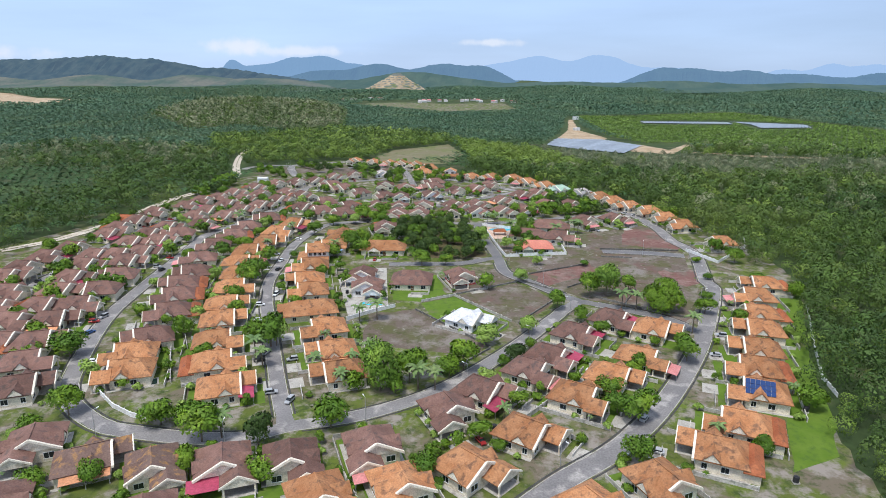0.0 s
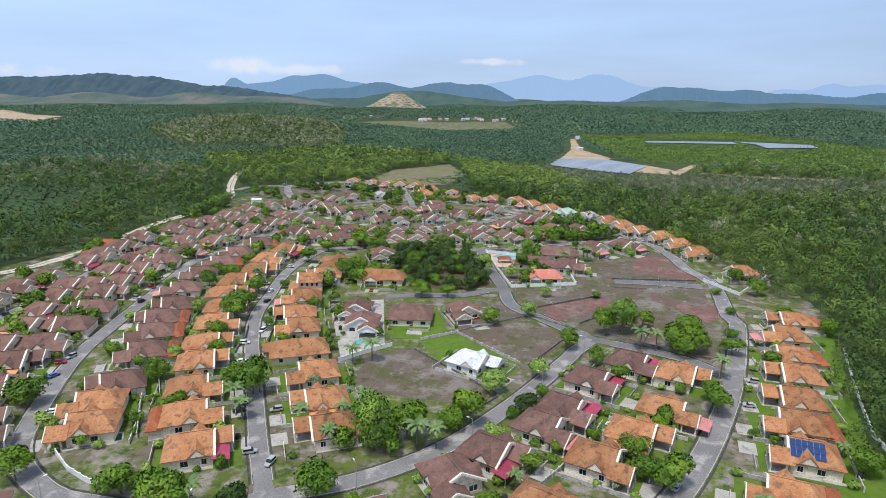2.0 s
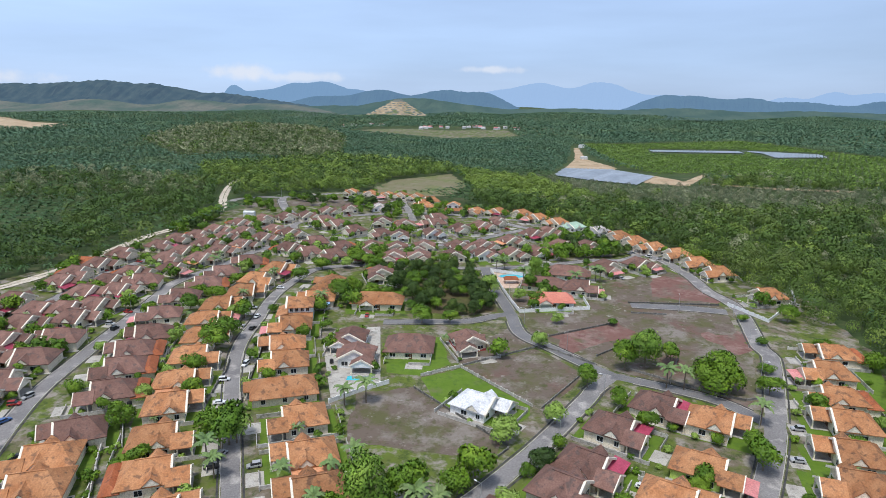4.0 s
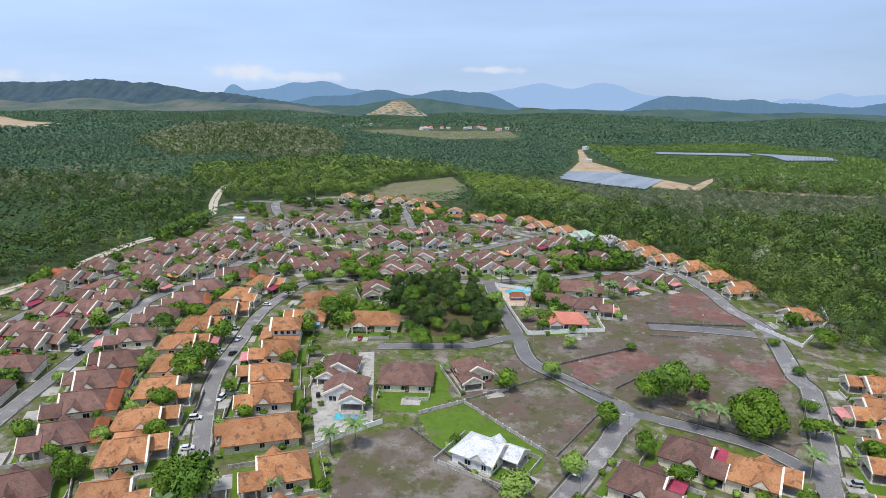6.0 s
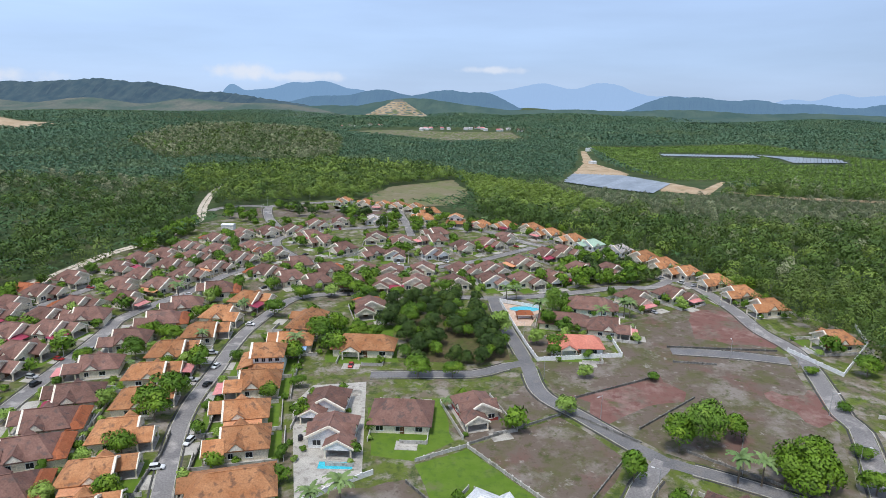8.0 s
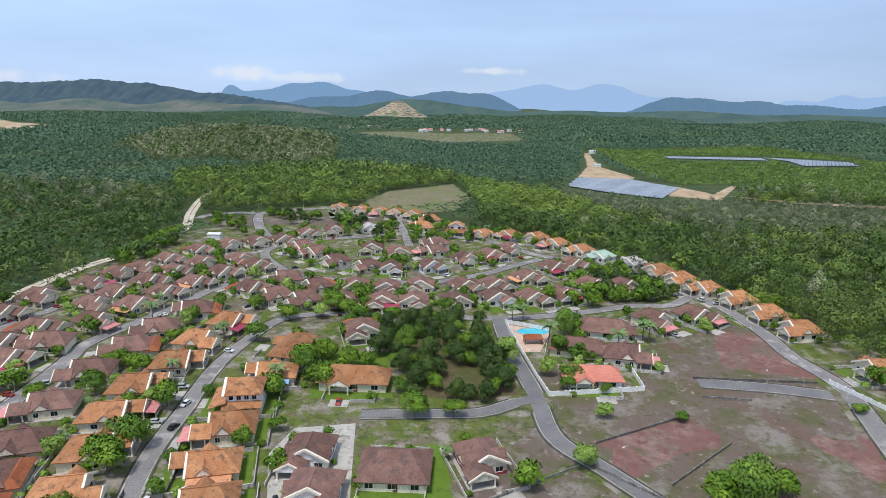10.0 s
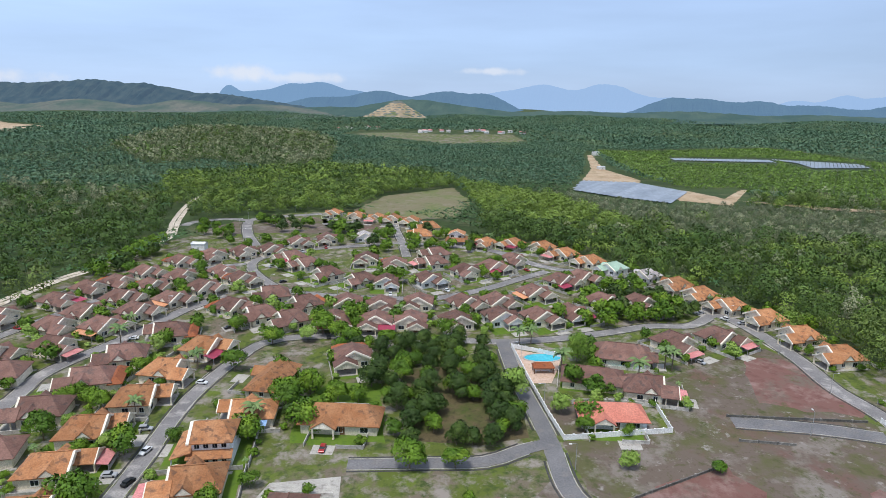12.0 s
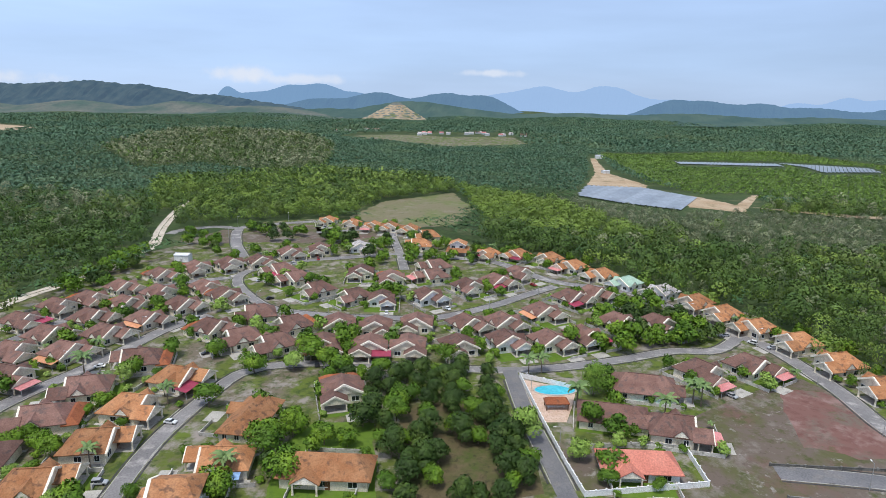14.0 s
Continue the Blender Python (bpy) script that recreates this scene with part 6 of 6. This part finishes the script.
for x, y, turn in footprints:
    spots = [(u, v) for u in (-8.0, 8.0) for v in (-12.0, -7, -1, 5, 11.5)] + [(-3, 12.5), (3, 12.5), (0, 14)]
    rng.shuffle(spots)
    n_tree, n_shrub = 0, 0
    for u, v in spots:
        a, b = local(x, y, turn, u + rng.uniform(-0.8, 0.8), v + rng.uniform(-1, 1))
        if not (road_clear(a, b, 4.6) and house_clear(a, b, -0.3)):
            continue
        if any(math.hypot(a - p, b - q) < 2.6 + r * 0.4 for p, q, r in standing):
            continue
        if n_tree < (2 if y < 330 and x > -165 else 3):
            s = rng.choice((0.42, 0.5, 0.6, 0.75, 0.9))
            put_tree(BROAD[rng.choice((0, 1, 3, 4, 0, 1))] if rng.random() < 0.85 else PALMS[rng.randrange(2)], a, b, s if rng.random() < 0.9 else 1.1, rng.uniform(0, 360), rng.uniform(0.9, 1.15))
            n_tree += 1
        elif n_shrub < 3:
            put_shrub(rng.randrange(2), a, b, rng.uniform(0.75, 1.4), rng.uniform(0, 360))
            n_shrub += 1

for leaf, rows in joined.items():
    parts = [[], [], [], []]
    clump = True
    for kind, x, y, s, turn, tall in rows:
        m = np.array(pose(x, y, 0, rz=turn) @ Matrix.Diagonal((s, s, s * tall, 1)))
        mesh = LIGHT.get(kind[1].name, kind[1])
        co = np.empty(len(mesh.vertices) * 3, np.float32)
        mesh.vertices.foreach_get("co", co)
        co = np.concatenate([co.reshape(-1, 3), np.ones((len(mesh.vertices), 1))], 1)
        clump = len(mesh.vertices) == 3 * len(mesh.polygons)
        v = (co @ m.T)[:, :3].reshape(len(mesh.polygons), -1, 3)
        c = v.mean(1)
        up = np.tile([0.0, 0.0, 1.0], (len(mesh.polygons), 1))
        way = BULGE.get(mesh.name, up) @ np.array(pose(0, 0, 0, rz=turn))[:3, :3].T
        for o, q in zip(parts, (c, (v[:, 0] - c) / 1.2 if clump else (v[:, 1] - v[:, 0]) / 2, (v[:, 1] - v[:, 2]) / 2.2 if clump else (v[:, 3] - v[:, 0]) / 2, way)):
            o.append(q)
    mesh = quads_to_mesh("garden_trees", *(np.concatenate(o) for o in parts), clump)
    tagged(piece("garden_trees", mesh, bpy.data.materials[leaf]), "green garden trees among the farther houses", "trees", kind="stuff")

# ---- forest and plantations ----
def crown_template(seed, n, r, low, high, size):
    """Leaf clumps of one woodland crown, a closed but lumpy shell: centres, half-axes, way out."""
    rs = np.random.RandomState(seed)
    d = rs.normal(0, 1, (n, 3))
    d /= np.linalg.norm(d, axis=1)[:, None]
    d[:, 2] = np.where(d[:, 2] < -0.5, -d[:, 2], d[:, 2])
    lumps = rs.normal(0, 1, (7, 3))
    lumps[:, 2] = np.abs(lumps[:, 2])
    lumps /= np.linalg.norm(lumps, axis=1)[:, None]
    near = np.max(d @ lumps.T, 1)
    reach = (0.74 + 0.30 * np.clip((near - 0.6) / 0.4, 0, 1) + rs.uniform(-0.05, 0.05, n))[:, None]
    p = d * np.array([r, r, (high - low) / 2]) * reach + np.array([0, 0, (high + low) / 2])
    bulge = d * 0.7 + (d - lumps[np.argmax(d @ lumps.T, 1)] * 0.75) * 0.8
    bulge /= np.linalg.norm(bulge, axis=1)[:, None] + 1e-9
    a, b = leaf_axes(rs, bulge, size, 0.3)
    return p, a, b, bulge


def palm_template(seed, fronds, r, high, segs):
    rs = np.random.RandomState(seed)
    cs, as_, bs = [], [], []
    for k in range(fronds):
        t = 2 * math.pi * k * 0.382 + rs.uniform(-0.15, 0.15)
        out, side = np.array([math.cos(t), math.sin(t), 0.0]), np.array([-math.sin(t), math.cos(t), 0.0])
        p, pitch, seg = np.array([0, 0, high]), rs.uniform(0.15, 1.0), r / segs * 1.15
        for j in range(segs):
            step = (out * math.cos(pitch) + np.array([0, 0, math.sin(pitch)])) * seg
            cs.append(p + step / 2), as_.append(step / 2), bs.append(side * r * (0.15 if j < segs - 1 else 0.1) + np.array([0, 0, rs.uniform(-0.08, 0.08) * r]))
            p = p + step
            pitch -= 0.8 if segs < 3 else 0.55
    o = np.array(cs) / np.array([r, r, 1e9]) * 0.8 + np.array([0, 0, 1.0])
    return np.array(cs), np.array(as_), np.array(bs), o / np.linalg.norm(o, axis=1)[:, None]


def plant(rs, pts, templates, lo, hi):
    """Copies of the templates at the points, each turned and sized by chance."""
    out = [[], [], [], []]
    which = rs.randint(0, len(templates), len(pts))
    for k, (c, a, b, way) in enumerate(templates):
        p = pts[which == k]
        if not len(p):
            continue
        t, s = rs.uniform(0, 2 * math.pi, len(p)), rs.uniform(lo, hi, len(p))
        for o, v in zip(out, (c, a, b, way)):
            f = np.ones(len(p)) if v is way else s
            cos, sin, f = (np.cos(t) * f)[:, None], (np.sin(t) * f)[:, None], f[:, None]
            w = np.stack([v[:, 0] * cos - v[:, 1] * sin, v[:, 0] * sin + v[:, 1] * cos, v[:, 2] * f], 2)
            o.append((w + (p[:, None, :] if v is c else 0)).reshape(-1, 3))
    return [np.concatenate(o) for o in out]


YOUNG = [(229.6, 1440.6), (332.9, 1435.8), (635.3, 1567.6), (694.7, 1314.7), (731.3, 1168.5), (706.1, 940.1), (512.7, 775.6), (453.9, 804.4), (364.4, 832.3), (301.3, 877.9), (249.4, 910.9), (218.7, 1008.9)]
GREY = [(74.3, 833.6), (143.1, 830.3), (210.5, 793.5), (272.5, 778.9), (428.5, 764.2), (524.0, 719.3), (401.4, 596.5), (268.0, 616.5), (186.3, 606.9), (137.2, 648.5), (96.4, 739.8)]
LIME = [(-20.4, 889.2), (76.1, 820.2), (98.7, 754.5), (142.7, 670.7), (103.2, 626.8), (57.2, 646.3), (2.6, 696.9)]
PALE_A = [(-607.6, 1171.1), (-591.0, 1498.3), (-455.7, 1661.7), (-263.6, 1324.7), (-217.8, 1082.7), (-263.2, 986.1), (-384.6, 1041.4), (-444.6, 982.1)]
PALE_B = [(-584.4, 682.8), (-498.7, 721.7), (-400.6, 761.3), (-293.0, 706.6), (-255.5, 641.8), (-325.8, 590.9), (-499.2, 594.0)]
MIX_A = [(-383.6, 904.0), (-331.0, 945.7), (-209.2, 1042.2), (-67.3, 993.0), (-9.6, 891.0), (-94.9, 817.0), (-118.4, 724.0), (-132.9, 657.8), (-231.5, 681.3), (-284.8, 707.7)]
OPEN = [[(-118.4, 724.0), (-101.4, 816.0), (-31.2, 887.5), (-7.7, 786.2), (-25.1, 702.8), (-68.1, 687.5)],
        [(101.9, 877.0), (135.8, 987.8), (213.7, 988.0), (253.1, 911.5), (318.1, 921.9), (278.9, 795.3), (184.5, 766.6), (137.0, 799.1), (94.6, 836.7)],
        [(207.7, 1379.4), (229.0, 1384.3), (200.0, 1120.2), (213.7, 988.0), (132.2, 974.1)],
        [(536.5, 1350.4), (674.4, 1278.7), (613.4, 1146.9), (504.1, 1126.9), (514.4, 1207.6)], [(351.4, 1334.7), (548.7, 1341.1), (497.9, 1213.9), (320.4, 1208.0)],
        [(-92.8, 1818.4), (92.9, 1823.5), (118.7, 1576.3), (-63.7, 1494.7), (-371.1, 1734.2), (-337.5, 1967.4)], [(-1780, 2300), (-1120, 1760), (-1150, 1640), (-1800, 1880)]]

rs = np.random.RandomState(9)
CODE = {"palm": 0, "mix": 1, "lime": 2, "pale": 3, "bare": 4, "young": 5}
bins = {k: [[], [], [], []] for k in ("mix", "lime", "pale", "bare", "palm", "young", "palm_far")}
for near, far, gap, level in ((0, 400, 7.6, 0), (400, 800, 8.4, 1), (800, 1500, 9.0, 2), (1500, 3250, 16.8, 3)):
    reach = 0.86 * far + 120
    ys = np.arange(40 if near == 0 else near * 0.7, far + 130, gap * 0.866)
    xs = np.arange(-reach, reach, gap)
    X, Y = np.meshgrid(xs, ys)
    X = X + (np.arange(len(ys)) % 2)[:, None] * gap / 2
    X, Y = X.ravel(), Y.ravel()
    d = np.hypot(X, Y - 100)
    ok = (d >= near) & (d < far) & (np.abs(X + 0.04 * Y) < 0.80 * Y + 110) & ~inside(VILLAGE, X, Y)
    for poly in OPEN:
        ok &= ~inside(poly, X, Y)
    if level < 2:
        edge = inside(VILLAGE, X, Y) & (d >= near) & (d < far) & (((X > 80) & (Y > 330) & ~inside(VILLAGE, X + 17, Y + 9)) | ((X < -180) & (Y < 600) & (Y > 300) & ~inside(VILLAGE, X - 22, Y)))
        for i in np.nonzero(edge)[0]:
            ok[i] = house_clear(X[i], Y[i], 2.0) and road_clear(X[i], Y[i], 7.0)
    X, Y = X[ok], Y[ok]
    if level < 2:
        keep = np.array([np.min(np.hypot(track_line[:, 0] - x, track_line[:, 1] - y)) > (6.5 if y < 600 else 8.0) for x, y in zip(X, Y)])
        X, Y = X[keep], Y[keep]
    kind = np.full(X.shape, CODE["palm"])
    right_wood = (X > -20) & (Y < 900) & ~inside(YOUNG, X, Y)
    kind[right_wood & (np.arctan2(X + 10, Y - 100) > 0.02) & (Y < 830)] = CODE["mix"]
    kind[inside(MIX_A, X, Y)] = CODE["mix"]
    kind[inside(LIME, X, Y)] = CODE["lime"]
    kind[inside(PALE_A, X, Y) | inside(PALE_B, X, Y)] = CODE["pale"]
    kind[inside(GREY, X, Y)] = CODE["bare"]
    kind[inside(YOUNG, X, Y)] = CODE["young"]
    edge = (X < -225) & (X > -330) & (Y < 760)
    flip_ = rs.uniform(0, 1, X.shape)
    kind[edge & (flip_ < 0.6)] = CODE["mix"]
    kind[(kind == CODE["pale"]) & (flip_ < 0.3)] = CODE["mix"]
    kind[(kind == CODE["pale"]) & (Y < 800) & (flip_ < 0.75)] = CODE["palm"]
    kind[inside(MIX_A, X, Y) & (flip_ < 0.75)] = CODE["lime"]
    kind[(kind == CODE["bare"]) & (flip_ < 0.16) & (Y < 690)] = CODE["pale"]
    kind[(kind == CODE["bare"]) & (flip_ > 0.93) & (Y < 690)] = CODE["mix"]
    other = rs.uniform(0, 1, X.shape)
    wild = (kind == CODE["mix"]) & (X > 60)
    kind[wild & (other > 0.88) & (Y > 430)] = CODE["pale"]
    kind[wild & (other < 0.2)] = CODE["lime"]
    kind[wild & (other > 0.2) & (other < 0.23)] = CODE["palm"]
    Z = bumps(X, Y)
    wood = (330, 160, 32, 13)[level]
    grow = (1.0, 1.0, 1.25, 2.2)[level]
    leaf = (0.38, 0.60, 0.92, 1.05)[level] * grow
    T = {"mix": [crown_template(100 + k, wood, (4.8, 5.2, 4.6, 4.4)[level] * grow, 0.4, 11.0 + k % 3, leaf) for k in range(6)],
         "lime": [crown_template(110 + k, wood, (4.6, 5.0, 4.6, 4.4)[level] * grow, 0.4, 9.5, leaf * 0.95) for k in range(5)],
         "pale": [crown_template(120 + k, max(6, int(wood * 0.75)), 3.0 * grow, 2.0, 12.5, leaf * 0.8) for k in range(5)],
         "bare": [crown_template(130 + k, max(5, int(wood * 0.6)), 2.5 * grow, 0.2, 6.5, leaf * 0.7) for k in range(5)],
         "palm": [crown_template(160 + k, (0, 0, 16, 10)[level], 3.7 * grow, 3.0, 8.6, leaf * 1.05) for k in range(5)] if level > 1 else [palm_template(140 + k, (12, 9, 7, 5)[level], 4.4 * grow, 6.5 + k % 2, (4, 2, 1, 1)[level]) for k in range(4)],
         "young": [crown_template(170 + k, 16, 3.0 * grow, 0.5, 4.6, leaf) for k in range(5)] if level > 1 else [palm_template(150 + k, (9, 9, 7, 6)[level], 3.8 * grow, 2.6, (2, 2, 1, 1)[level]) for k in range(4)]}
    for k in CODE:
        sel = kind == CODE[k]
        if not sel.any():
            continue
        loose = gap * ((0.4 if level == 3 else 0.14) if k in ("palm", "young") else 0.42)
        p = np.stack([X[sel] + rs.uniform(-loose, loose, sel.sum()), Y[sel] + rs.uniform(-loose, loose, sel.sum()), Z[sel]], 1)
        lo, hi = (0.85, 1.12) if k in ("palm", "young") else (0.55, 1.5)
        # palms beyond 800 m take the copy with haze in its colour
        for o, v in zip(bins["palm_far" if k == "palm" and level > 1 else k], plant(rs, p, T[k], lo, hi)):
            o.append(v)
for k, mat, name, words in (("mix", M_WOOD_MIX, "woodland", "dense mixed green woodland around the village"), ("lime", M_WOOD_LIME, "woodland", "bright green low woodland on a rise"), ("pale", M_WOOD_PALE, "woodland", "pale grey-green rubber trees"),
                            ("bare", M_BARE, "thicket", "thin grey half-bare trees"), ("palm", M_PALM_OLD, "oil_palms", "dark green oil palm plantation beside the village"), ("palm_far", M_PALM_HAZED, "distant_oil_palms", "distant oil palm plantations reaching the horizon"), ("young", M_PALM_YOUNG, "young_palms", "bright green young palm plantation in rows")):
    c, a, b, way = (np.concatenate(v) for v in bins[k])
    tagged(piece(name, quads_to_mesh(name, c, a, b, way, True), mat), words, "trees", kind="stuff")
